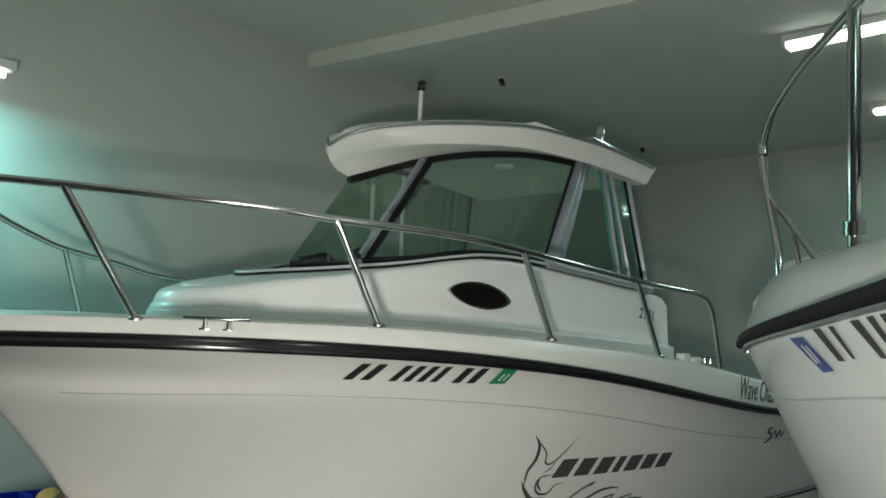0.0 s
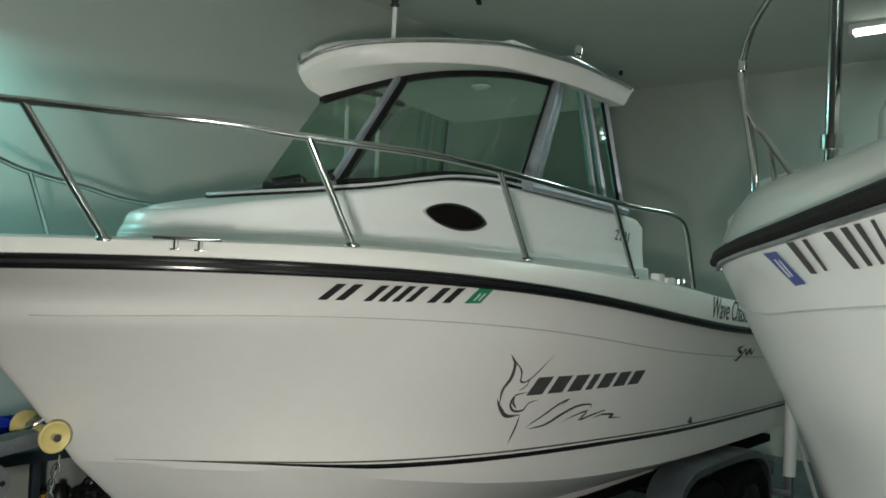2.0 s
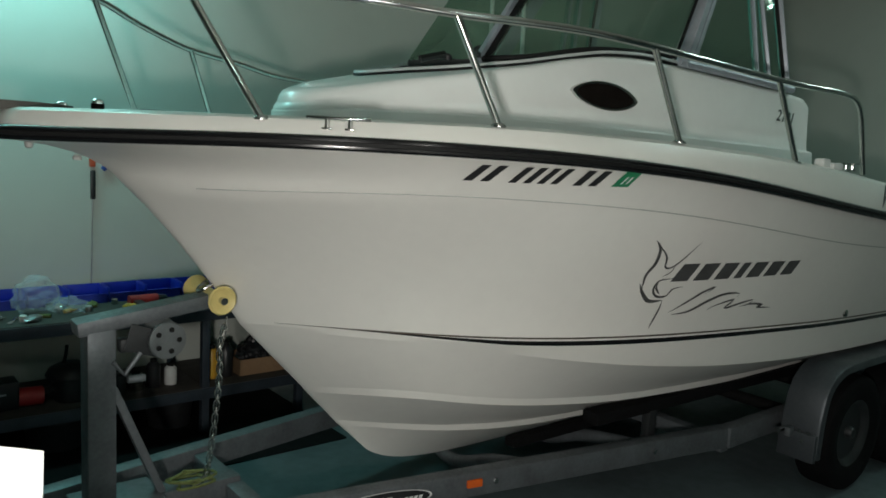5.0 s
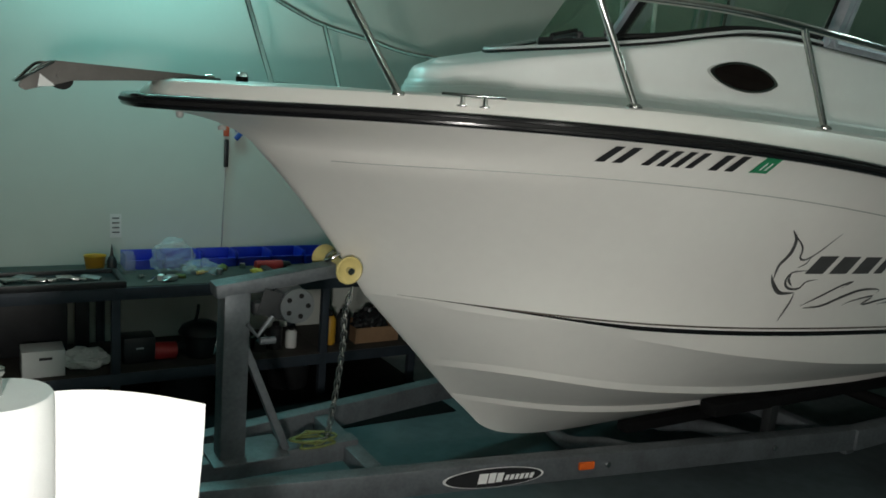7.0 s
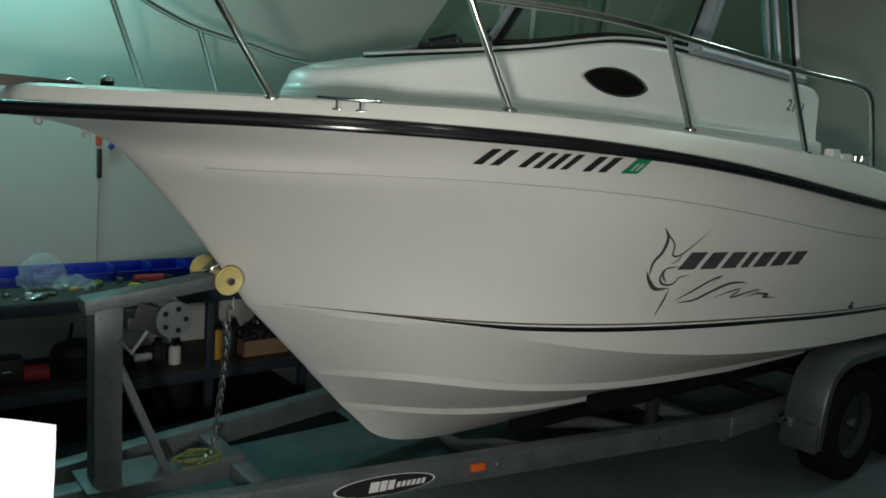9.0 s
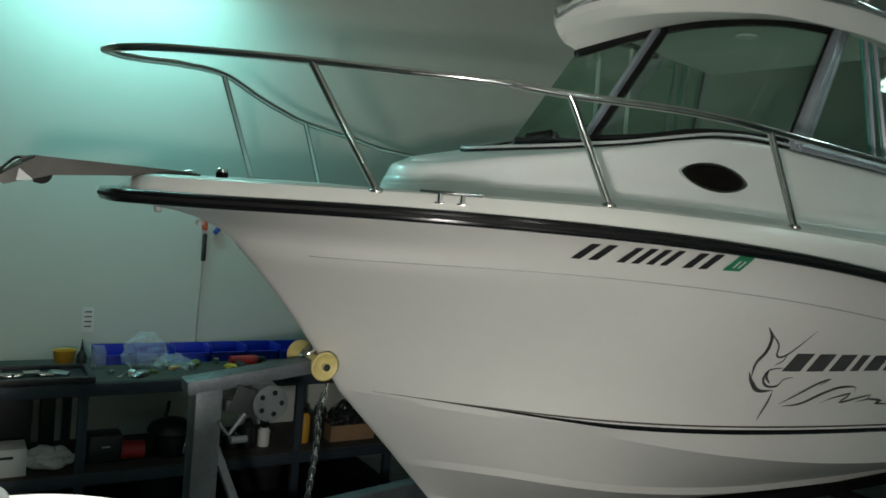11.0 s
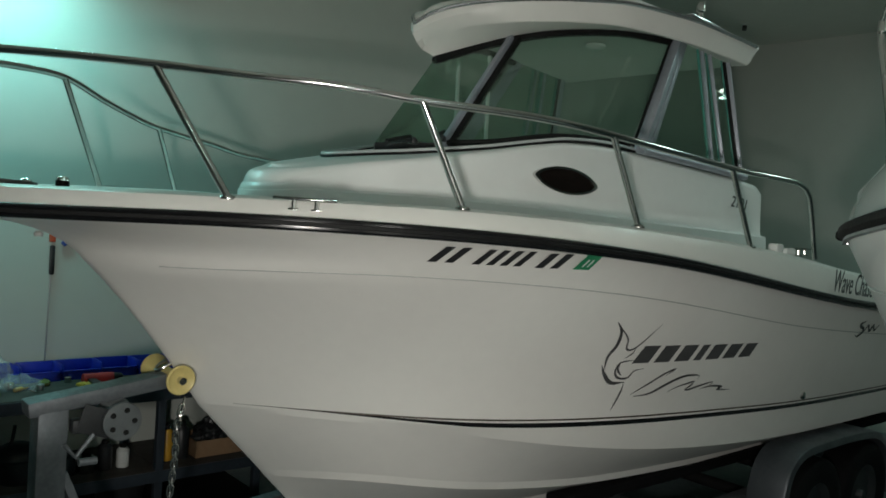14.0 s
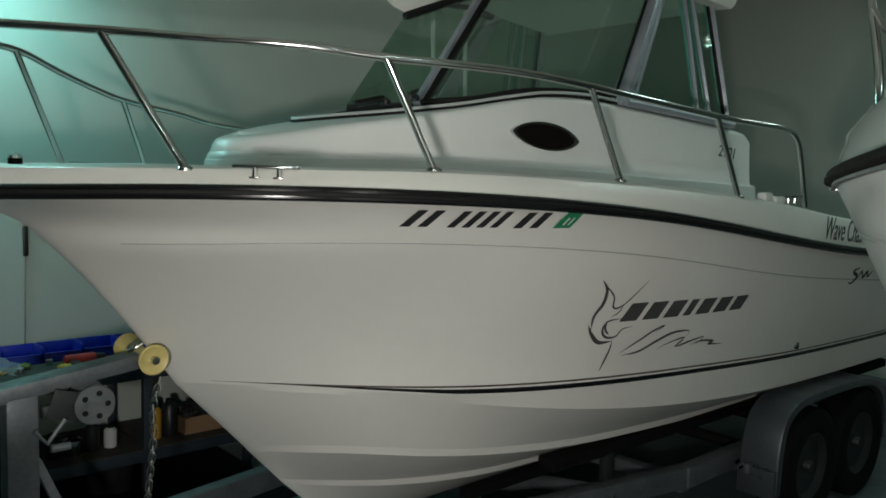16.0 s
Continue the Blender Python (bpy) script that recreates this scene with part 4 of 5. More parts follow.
# wheels and fenders
def wheel(x, y, sg):
    """Tyre and steel rim, outer face towards sg."""
    m = pose(x, y, 0.325, 90 * -sg)
    ty = part("tyre", spun([(0.19, -0.085), (0.25, -0.1), (0.30, -0.1), (0.322, -0.085), (0.327, -0.05), (0.327, 0.05), (0.322, 0.085), (0.30, 0.1), (0.25, 0.1), (0.19, 0.085), (0.185, 0.05), (0.185, -0.05), (0.19, -0.085)], 40, m), TYRE, trailer, "black trailer tyre")
    ty.matrix_parent_inverse = T0
    part("rim", spun([(0.02, 0.02), (0.06, 0.025), (0.09, 0.0), (0.13, 0.01), (0.165, 0.06), (0.19, 0.075), (0.19, 0.085), (0.18, 0.08), (0.16, 0.05)], 32, m), RIM, ty)
    part("hub", spun([(0.035, 0.0), (0.035, 0.07), (0.028, 0.085), (0.01, 0.09)], 18, m), RIM, ty)


for sg in (-1, 1):
    for x in (4.06, 4.73):
        wheel(x, sg * 1.03, sg)
    fp = [(3.60, 0.27), (3.603, 0.35), (3.615, 0.5), (3.65, 0.62), (3.72, 0.695), (3.83, 0.738), (4.0, 0.75), (4.4, 0.748), (4.72, 0.73), (4.88, 0.695), (5.0, 0.62), (5.06, 0.5), (5.09, 0.3)]
    fc = spline([(x, 0, z) for x, z in fp], 40)
    yi, yo = 0.93, 1.135
    rowsf = []
    nrm_out = []
    for k, p in enumerate(fc):
        t = fc[min(k + 1, 39)] - fc[max(k - 1, 0)]
        nrm_out.append(np.array([t[2], 0, -t[0]]) / np.linalg.norm(t))
    for y, dn in ((yi, 0.0), (yo - 0.02, 0.0), (yo - 0.005, 0.006), (yo, 0.02), (yo, 0.045), (yo - 0.012, 0.045)):
        rowsf.append([(p[0] + n_[0] * dn, sg * y, p[2] + n_[2] * dn) for p, n_ in zip(fc, nrm_out)])
    tp("fender", thick(grid(rowsf), 0.003), FENDER, "silver rounded tandem wheel fender")
tp("fender_step", box(0.03, 0.2, 0.15, (3.592, -1.03, 0.33), 0.008), FENDER)
tp("marker_light", spun([(0.016, 0), (0.016, 0.06), (0.01, 0.066)], 14, pose(3.51, -0.96, 0.40, 90, 0, 90)), STEEL)
tp("light_bracket", box(0.05, 0.03, 0.05, (3.555, -1.0, 0.40), 0.008), GALV)
for y, z in ((-1.04, 0.41), (-1.09, 0.41), (-1.06, 0.36)):
    tp("bolt_head", spun([(0.012, 0), (0.012, 0.008), (0.007, 0.01)], 6, pose(3.575, y, z, 90, 0, 90)), STEEL)
# boat guide post and a plain stick by the wheels
tp("guide_post", tube([(5.22, -1.19, 0.50), (5.23, -1.19, 1.12)], 0.042, 16), WHITE_INK, "white plastic boat guide post")
tp("guide_bracket", join(box(0.06, 0.40, 0.05, (5.22, -1.02, 0.385), 0.008), box(0.05, 0.05, 0.18, (5.22, -1.19, 0.44), 0.008)), GALV)
stick = thing("stick", (6.41, -1.06, 0), "white painted stick leaning against the hull behind the wheels", "stick")
part("shaft", tube([(6.41, -1.06, 0.012), (6.22, -0.9, 0.68)], 0.018, 8), WHITE_CARD, stick).matrix_parent_inverse = Matrix.Translation((-6.41, 1.06, 0))


def on_beam(x, z, lift):
    """A place on the near beam's outer face."""
    s = (x + 0.75) / 4.05
    return (x, -(0.03 + 0.76 * s) - 0.0385 - lift, z)


BEAM_TURN = -math.degrees(math.atan2(0.76, 4.05))
for sc, lift, mat, nm, lb in ((1.0, 0.002, WHITE_INK, "maker_plate", "oval maker's sticker on the trailer beam"), (0.95, 0.004, INK, "plate_field", "")):
    bm = bmesh.new()
    bm.faces.new([bm.verts.new(on_beam(1.345 + 0.222 * sc * math.cos(a), 0.352 + (0.045 * sc - 0.002) * math.sin(a), lift)) for a in [2 * math.pi * k / 40 for k in range(40)]])
    tp(nm, bm, mat, lb)
for i, (x0, x1, z0, z1) in enumerate([(1.27, 1.31, 0.330, 0.374), (1.315, 1.345, 0.330, 0.374), (1.35, 1.378, 0.332, 0.372)] + [(1.388 + 0.022 * k, 1.404 + 0.022 * k, 0.337, 0.360) for k in range(6)]):
    bm = bmesh.new()
    bm.faces.new([bm.verts.new(on_beam(x, z, 0.006)) for x, z in ((x0, z0), (x1, z0), (x1 + 0.008, z1), (x0 + 0.008, z1))])
    tp("plate_bar", bm, WHITE_INK)
tp("side_marker", box(0.075, 0.016, 0.034, on_beam(1.765, 0.366, 0.006), 0.006, (0, 0, BEAM_TURN)), AMBER, "amber side marker lens")
for x in (1.872, 2.77):
    tp("bolt_head", spun([(0.014, 0), (0.014, 0.01), (0.008, 0.012)], 6, pose(*on_beam(x, 0.36, 0.0), 90)), STEEL)

# ---- ceiling fixtures and beam ----
cbm = mesh_object("ceiling_beam", box(0.2, 8.6, CEIL - 3.872, (0, -4.0, 0), 0.006), CEILING, smooth=False)
cbm.matrix_basis = pose(3.30, 1.9, (CEIL + 3.87) / 2, 0, 0, 8.2)
tagged(cbm, "long boxed ceiling beam painted off-white", "beam", kind="structure")


def tube_fixture(x, y, z, along_x, label):
    f = thing("ceiling_light", (x, y, z), label, "light", "fluorescent ceiling lights")
    turn = pose(x, y, z, 0, 0, 0 if along_x else 90)
    inv = Matrix.Translation((-x, -y, -z))
    for nm, bm, mat in (("housing", box(1.28, 0.14, 0.05, (0, 0, 0.065), 0.01), WHITE_INK), ("tube", tube([(-0.6, -0.035, 0.02), (0.6, -0.035, 0.02)], 0.016, 12), TUBE_GLOW), ("tube", tube([(-0.6, 0.035, 0.02), (0.6, 0.035, 0.02)], 0.016, 12), TUBE_GLOW), ("end_cap", box(0.03, 0.13, 0.06, (-0.625, 0, 0.03), 0.006), WHITE_INK), ("end_cap", box(0.03, 0.13, 0.06, (0.625, 0, 0.03), 0.006), WHITE_INK)):
        ob = part(nm, place(bm, turn), mat, f)
        ob.matrix_parent_inverse = inv
    return f


# the pair turned along x are bodies for the added fill lamps
for i, (tx, ty) in enumerate(TUBES):
    tube_fixture(tx, ty, CEIL - 0.09, i > 1, "twin-tube ceiling light, the two along x added unseen as fill")
wl = thing("wall_light", (0.34, 1.62, 3.1), "fluorescent batten light on brackets high on the wall", "light")
for nm, bm, mat in (("housing", box(1.28, 0.1, 0.05, (0.34, 1.62, 3.16), 0.01), WHITE_INK), ("tube", tube([(-0.26, 1.62, 3.11), (0.94, 1.62, 3.11)], 0.018, 12), TUBE_GLOW), ("bracket", box(0.03, 0.36, 0.03, (-0.1, 1.82, 3.18), 0.004), ALU), ("bracket", box(0.03, 0.36, 0.03, (0.78, 1.82, 3.18), 0.004), ALU)):
    part(nm, bm, mat, wl).matrix_parent_inverse = Matrix.Translation((-0.34, -1.62, -3.1))


def ceiling_sensor(x, y):
    """A small camera-like sensor on a pale round base."""
    t = thing("ceiling_sensor", (x, y, CEIL), "small dark ceiling sensor on a round base", "sensor", "ceiling sensors")
    inv = Matrix.Translation((-x, -y, -CEIL))
    part("base", spun([(0.045, 0.0), (0.045, 0.014), (0.03, 0.022)], 20, pose(x, y, CEIL, 180)), GEL_DECK, t).matrix_parent_inverse = inv
    part("head", box(0.1, 0.045, 0.028, (x, y, CEIL - 0.034), 0.012, (0, 8, 30)), BLACK_PLASTIC, t).matrix_parent_inverse = inv


ceiling_sensor(4.516, 1.125)
ceiling_sensor(7.174, 1.29)
simple_plate = mesh_object("ceiling_plate", box(0.13, 0.1, 0.012, (3.699, 0.188, CEIL - 0.006), 0.004), WHITE_INK)
tagged(simple_plate, "small pale blank cover plate on the ceiling", "cover plate")
opener = thing("ceiling_bracket", (5.062, -1.885, CEIL), "dark grey metal hanger box under the ceiling", "bracket")
OM = Matrix.Translation((-5.062, 1.885, -CEIL))
part("hanger_box", box(0.16, 0.12, 0.2, (5.062, -1.885, CEIL - 0.1), 0.01), RIM, opener).matrix_parent_inverse = OM
part("hanger_flange", box(0.24, 0.2, 0.012, (5.062, -1.885, CEIL - 0.008), 0.003), RIM, opener).matrix_parent_inverse = OM

# ---- workbench along the wall ----
BX0, BX1, BY0, BY1, BZ, LZ = -2.2, 2.02, 1.4, 1.98, 0.755, 0.285
bench = thing("workbench", (0, 1.7, 0), "slate-grey steel shelving workbench with board top", "workbench")
K0 = Matrix.Translation((0, -1.7, 0))


def kp(name, bm, mat, label="", **k):
    ob = part(name, bm, mat, bench, label, **k)
    ob.matrix_parent_inverse = K0
    return ob


for x in (BX0 + 0.03, -1.0, 0.19, 1.37, BX1 - 0.03):
    for y in (BY0 + 0.02, BY1 - 0.02):
        kp("upright", join(box(0.045, 0.004, BZ - 0.01, (x, y - (0.02 if y < 1.6 else -0.02), BZ / 2 - 0.005), 0.001), box(0.004, 0.04, BZ - 0.01, (x - 0.02, y, BZ / 2 - 0.005), 0.001), box(0.004, 0.04, BZ - 0.01, (x + 0.02, y, BZ / 2 - 0.005), 0.001)), SHELF_STEEL)
for z, nm in ((BZ, "top_board"), (LZ, "shelf_board")):
    for xa, xb in ((BX0, -1.0), (-0.996, 0.19), (0.194, 1.37), (1.374, BX1)):
        kp(nm, box(xb - xa, BY1 - BY0 - 0.01, 0.016, ((xa + xb) / 2, (BY0 + BY1) / 2, z - 0.008), 0.002), BOARD)
    for y in (BY0 - 0.004, BY1 - 0.004):
        kp("shelf_rail", box(BX1 - BX0, 0.012, 0.065, ((BX0 + BX1) / 2, y, z - 0.036), 0.003), SHELF_STEEL)


def simple(name, bm, mat, label, category, group="", **k):
    return tagged(mesh_object(name, bm, mat, **k), label, category, group)


def bin_mesh(w, d, h):
    """An open plastic parts bin with a cut-down front."""
    t = 0.004
    return join(box(w, d, t, (0, 0, t / 2), 0.001), box(t, d, h, (-w / 2 + t / 2, 0, h / 2), 0.001), box(t, d, h, (w / 2 - t / 2, 0, h / 2), 0.001), box(w, t, h, (0, d / 2 - t / 2, h / 2), 0.001), box(w, t, h * 0.62, (0, -d / 2 + t / 2, h * 0.31), 0.001), box(w, 0.012, 0.008, (0, -d / 2, h * 0.6), 0.002))


b0 = simple("parts_bin", bin_mesh(0.205, 0.17, 0.085), BLUE_BIN, "open blue plastic parts bin on the bench", "bin", "blue parts bins along the wall")
b0.matrix_basis = pose(0.40, 1.87, BZ)
for i in range(1, 6):
    copy_thing(b0, pose(0.40 + 0.215 * i, 1.87 + random.uniform(-0.01, 0.01), BZ, 0, 0, random.uniform(-2, 2)))


def crumple(sx, sy, sz, seed, sub=4, amp=0.28):
    """A crumpled hollow film bag."""
    bm = bmesh.new()
    bmesh.ops.create_icosphere(bm, subdivisions=sub, radius=1)
    for v in bm.verts:
        n = noise.noise(v.co * 2.1 + Vector((seed, 0, 0))) * amp + noise.noise(v.co * 5.5 + Vector((0, seed, 0))) * amp * 0.6
        v.co *= 1 + n
        v.co.z = max(v.co.z, -0.72)
        v.co = Vector((v.co.x * sx, v.co.y * sy, (v.co.z + 0.72) * sz))
    return bm


bag = simple("plastic_bag", crumple(0.115, 0.09, 0.115, 3), BAG, "crumpled clear plastic bag standing on the bench", "bag", smooth=False)
bag.location = (0.53, 1.68, BZ)
bag.visible_shadow = False
bag2 = simple("plastic_bag", crumple(0.09, 0.07, 0.05, 8), BAG, "small flattened clear plastic bag", "bag", smooth=False)
bag2.location = (0.68, 1.63, BZ)
bag2.visible_shadow = False

tray = thing("black_tray", (-0.35, 1.52, BZ), "large black plastic tray of glossy metal parts", "tray")
TM = Matrix.Translation((0.35, -1.52, -BZ))
part("tray_body", join(box(1.15, 0.3, 0.012, (-0.35, 1.52, BZ + 0.012), 0.004), box(1.17, 0.03, 0.04, (-0.35, 1.375, BZ + 0.022), 0.008), box(1.17, 0.02, 0.04, (-0.35, 1.665, BZ + 0.022), 0.008), box(0.03, 0.31, 0.04, (0.22, 1.52, BZ + 0.022), 0.008), box(0.03, 0.31, 0.04, (-0.92, 1.52, BZ + 0.022), 0.008)), BLACK_PLASTIC, tray).matrix_parent_inverse = TM
for k in range(16):
    x = -0.85 + 0.062 * k
    part("metal_part", box(random.uniform(0.04, 0.09), random.uniform(0.03, 0.1), random.uniform(0.012, 0.03), (x, 1.50 + random.uniform(-0.06, 0.06), BZ + 0.03), 0.006, (random.uniform(-8, 8), random.uniform(-8, 8), random.uniform(0, 90))), random.choice([STEEL, BLACK_VINYL, ALU]), tray).matrix_parent_inverse = TM

cup = thing("yellow_cup", (0.14, 1.80, BZ), "small yellow plastic tub with brushes on the bench", "tub")
CM = Matrix.Translation((-0.14, -1.80, -BZ))
part("tub", spun([(0.045, 0), (0.058, 0.085), (0.061, 0.088), (0.055, 0.084), (0.043, 0.008)], 24, pose(0.14, 1.80, BZ)), YELLOW_PLASTIC, cup).matrix_parent_inverse = CM
bottle = thing("spray_bottle", (0.215, 1.72, BZ), "dark slim bottle with pointed nozzle", "bottle")
CM = Matrix.Translation((-0.215, -1.72, -BZ))
part("bottle_body", spun([(0.024, 0), (0.027, 0.01), (0.027, 0.07), (0.02, 0.09), (0.01, 0.1), (0.01, 0.11)], 18, pose(0.215, 1.72, BZ)), BLACK_PLASTIC, bottle).matrix_parent_inverse = CM
part("nozzle", spun([(0.009, 0), (0.004, 0.04), (0.002, 0.055)], 12, pose(0.215, 1.72, BZ + 0.108)), BLACK_PLASTIC, bottle).matrix_parent_inverse = CM
jar = simple("glass_jar", spun([(0.04, 0), (0.042, 0.09), (0.03, 0.11), (0.03, 0.12)], 20, pose(0.30, 1.72, BZ)), BAG, "clear glass jar beside the bottle", "jar")
jar.visible_shadow = False
note = thing("wall_note", (0.278, 1.997, 0.97), "small paper note taped to the wall", "note")
part("sheet", box(0.062, 0.002, 0.14, (0.278, 1.998, 0.975), 0), WHITE_CARD, note).matrix_parent_inverse = Matrix.Translation((-0.278, -1.997, -0.97))
for k in range(4):
    part("note_bar", box(0.04, 0.002, 0.008, (0.278, 1.9965, 1.02 - 0.028 * k), 0), GREY_INK, note).matrix_parent_inverse = Matrix.Translation((-0.278, -1.997, -0.97))

# the saw handle hung on the wall with its cord
hs = thing("hanging_scraper", (0.905, 1.98, 1.5), "black and orange handled tool hanging by the wall", "tool")
HM = Matrix.Translation((-0.905, -1.98, -1.5))
part("handle", box(0.028, 0.022, 0.17, (0.908, 1.985, 1.42), 0.008), BLACK_PLASTIC, hs).matrix_parent_inverse = HM
part("grip", box(0.034, 0.024, 0.06, (0.905, 1.985, 1.555), 0.008), ORANGE, hs).matrix_parent_inverse = HM
part("shank", tube([(0.905, 1.985, 1.34), (0.895, 1.985, 0.79)], 0.004, 8), ALU, hs).matrix_parent_inverse = HM
part("hook", tube([(0.905, 1.999, 1.60), (0.905, 1.975, 1.60)], 0.006, 8), STEEL, hs).matrix_parent_inverse = HM
simple("blue_clip", join(box(0.03, 0.02, 0.07, (0.985, 1.985, 1.535), 0.006, (0, 40, 0)), tube([(0.965, 1.999, 1.56), (0.965, 1.98, 1.56)], 0.005, 8)), BLUE_TAPE, "small blue plastic clip on the wall", "clip")

# loose tools on top
for k in range(26):
    x, y = 0.35 + 0.043 * k, random.uniform(1.46, 1.74)
    L = random.uniform(0.05, 0.14)
    kind = k % 4
    a = random.uniform(0, 180)
    if kind == 0:
        bm, nm, lb = join(tube([(-L / 2, 0, 0.011), (0.0, 0, 0.011)], 0.011, 10), tube([(0, 0, 0.009), (L / 2, 0, 0.006)], 0.004, 8)), "screwdriver", "short screwdriver lying on the bench"
    elif kind == 1:
        bm, nm, lb = join(box(L, 0.014, 0.006, (0, 0, 0.004), 0.002), spun([(0.014, 0), (0.014, 0.008)], 12, pose(L / 2, 0, 0)), spun([(0.014, 0), (0.014, 0.008)], 12, pose(-L / 2, 0, 0))), "wrench", "steel wrench lying on the bench"
    elif kind == 2:
        bm, nm, lb = spun([(0.018, 0), (0.019, 0.003), (0.019, 0.03), (0.012, 0.034)], 14), "socket", "small cylindrical fitting on the bench"
    else:
        bm, nm, lb = crumple(L * 0.4, 0.03, 0.02, k, 3), "rag", "small crumpled rag on the bench"
    mat = [STEEL, ALU, BLACK_PLASTIC, WHITE_CARD, RED_PLASTIC, YELLOW_PLASTIC, ROPE][(k * 5) % 7] if kind != 1 else STEEL
    simple(nm, bm, mat, lb, "tool", "loose tools on the bench").matrix_basis = pose(x, y, BZ, 0, 0, a)
drill = thing("cordless_drill", (1.10, 1.62, BZ), "red and black cordless drill lying down", "drill")
DM = Matrix.Translation((-1.10, -1.62, -BZ))
part("drill_body", join(tube([(1.00, 1.62, BZ + 0.035), (1.16, 1.62, BZ + 0.035)], 0.032, 14)), RED_PLASTIC, drill).matrix_parent_inverse = DM
part("chuck", spun([(0.028, 0), (0.022, 0.05), (0.01, 0.06)], 14, pose(1.16, 1.62, BZ + 0.035, 0, 90)), BLACK_PLASTIC, drill).matrix_parent_inverse = DM
part("grip", box(0.05, 0.14, 0.04, (1.04, 1.55, BZ + 0.025), 0.015), BLACK_PLASTIC, drill).matrix_parent_inverse = DM
sk = thing("black_case", (1.28, 1.55, BZ), "low black plastic tool case", "case")
part("case_body", box(0.2, 0.12, 0.035, (1.28, 1.55, BZ + 0.0185), 0.01), BLACK_PLASTIC, sk).matrix_parent_inverse = Matrix.Translation((-1.28, -1.55, -BZ))

# things on the lower shelf
cb = thing("white_carton", (-0.15, 1.52, LZ), "white cardboard carton with a small dark mark", "carton")
part("carton_body", box(0.2, 0.16, 0.14, (-0.15, 1.52, LZ + 0.071), 0.004), WHITE_CARD, cb).matrix_parent_inverse = Matrix.Translation((0.15, -1.52, -LZ))
part("carton_mark", box(0.06, 0.002, 0.014, (-0.14, 1.4388, LZ + 0.1), 0), INK, cb).matrix_parent_inverse = Matrix.Translation((0.15, -1.52, -LZ))
simple("crumpled_paper", crumple(0.12, 0.08, 0.06, 5), WHITE_CARD, "heap of crumpled white packing paper", "paper", smooth=False).location = (0.06, 1.55, LZ)
simple("dark_panel", box(0.075, 0.05, 0.36, (0.085, 1.9, LZ + 0.181), 0.01), BLACK_PLASTIC, "tall narrow black box leaning at the back", "box")
rad = thing("radio", (0.33, 1.58, LZ), "black boxy radio with a silver strip", "radio")
RM = Matrix.Translation((-0.33, -1.58, -LZ))
part("radio_body", box(0.17, 0.14, 0.15, (0.33, 1.58, LZ + 0.076), 0.015), BLACK_PLASTIC, rad).matrix_parent_inverse = RM
part("radio_strip", box(0.04, 0.003, 0.008, (0.33, 1.508, LZ + 0.09), 0), ALU, rad).matrix_parent_inverse = RM
gr = thing("red_grinder", (0.47, 1.55, LZ), "red and black power tool lying on the shelf", "power tool")
GM = Matrix.Translation((-0.47, -1.55, -LZ))
part("motor", tube([(0.41, 1.55, LZ + 0.055), (0.53, 1.55, LZ + 0.05)], 0.05, 16), RED_PLASTIC, gr).matrix_parent_inverse = GM
part("handle", tube([(0.53, 1.55, LZ + 0.05), (0.58, 1.58, LZ + 0.06)], 0.03, 12), BLACK_PLASTIC, gr).matrix_parent_inverse = GM
vac = thing("shop_vacuum", (0.68, 1.58, LZ), "small black vacuum cleaner with domed lid and handle", "vacuum")
VM = Matrix.Translation((-0.68, -1.58, -LZ))
part("tank", spun([(0.09, 0), (0.1, 0.02), (0.1, 0.12), (0.105, 0.125)], 28, pose(0.68, 1.58, LZ)), BLACK_PLASTIC, vac).matrix_parent_inverse = VM
part("lid", spun([(0.125, 0), (0.13, 0.015), (0.11, 0.05), (0.06, 0.075), (0.02, 0.08)], 28, pose(0.68, 1.58, LZ + 0.125)), BLACK_PLASTIC, vac).matrix_parent_inverse = VM
part("handle", tube(spline([(0.64, 1.58, LZ + 0.19), (0.655, 1.58, LZ + 0.25), (0.66, 1.58, LZ + 0.3)], 12), 0.009, 8), BLACK_RUBBER, vac).matrix_parent_inverse = VM
part("chrome_clip", box(0.02, 0.01, 0.11, (0.74, 1.475, LZ + 0.08), 0.004, (0, 12, 0)), STEEL, vac).matrix_parent_inverse = VM
for i, (x, r, h, m) in enumerate(((0.92, 0.045, 0.13, BLACK_PLASTIC), (1.02, 0.05, 0.1, STEEL), (1.12, 0.04, 0.16, BLACK_PLASTIC), (1.22, 0.035, 0.12, WHITE_CARD), (1.47, 0.04, 0.2, YELLOW_PLASTIC), (1.56, 0.045, 0.21, BLACK_PLASTIC), (-0.45, 0.05, 0.16, BLACK_PLASTIC), (-0.6, 0.06, 0.1, RED_PLASTIC))):
    can = thing("can", (x, 1.56, LZ), ("yellow bottle" if m is YELLOW_PLASTIC else "bright metal tin" if m is STEEL else "dark capped container" if m is BLACK_PLASTIC else "small capped container") + " on the lower shelf", "container", "containers on the lower shelf")
    part("can_body", spun([(r * 0.95, 0), (r, 0.006), (r, h * 0.8), (r * 0.6, h * 0.92)], 20, pose(x, 1.56, LZ)), m, can).matrix_parent_inverse = Matrix.Translation((-x, -1.56, -LZ))
    part("cap", spun([(r * 0.5, 0), (r * 0.5, h * 0.12), (r * 0.4, h * 0.14)], 14, pose(x, 1.56, LZ + h * 0.91)), BLACK_RUBBER, can).matrix_parent_inverse = Matrix.Translation((-x, -1.56, -LZ))
cbx = thing("cardboard_box", (1.78, 1.62, LZ), "open brown cardboard box of black parts", "box")
XM = Matrix.Translation((-1.78, -1.62, -LZ))
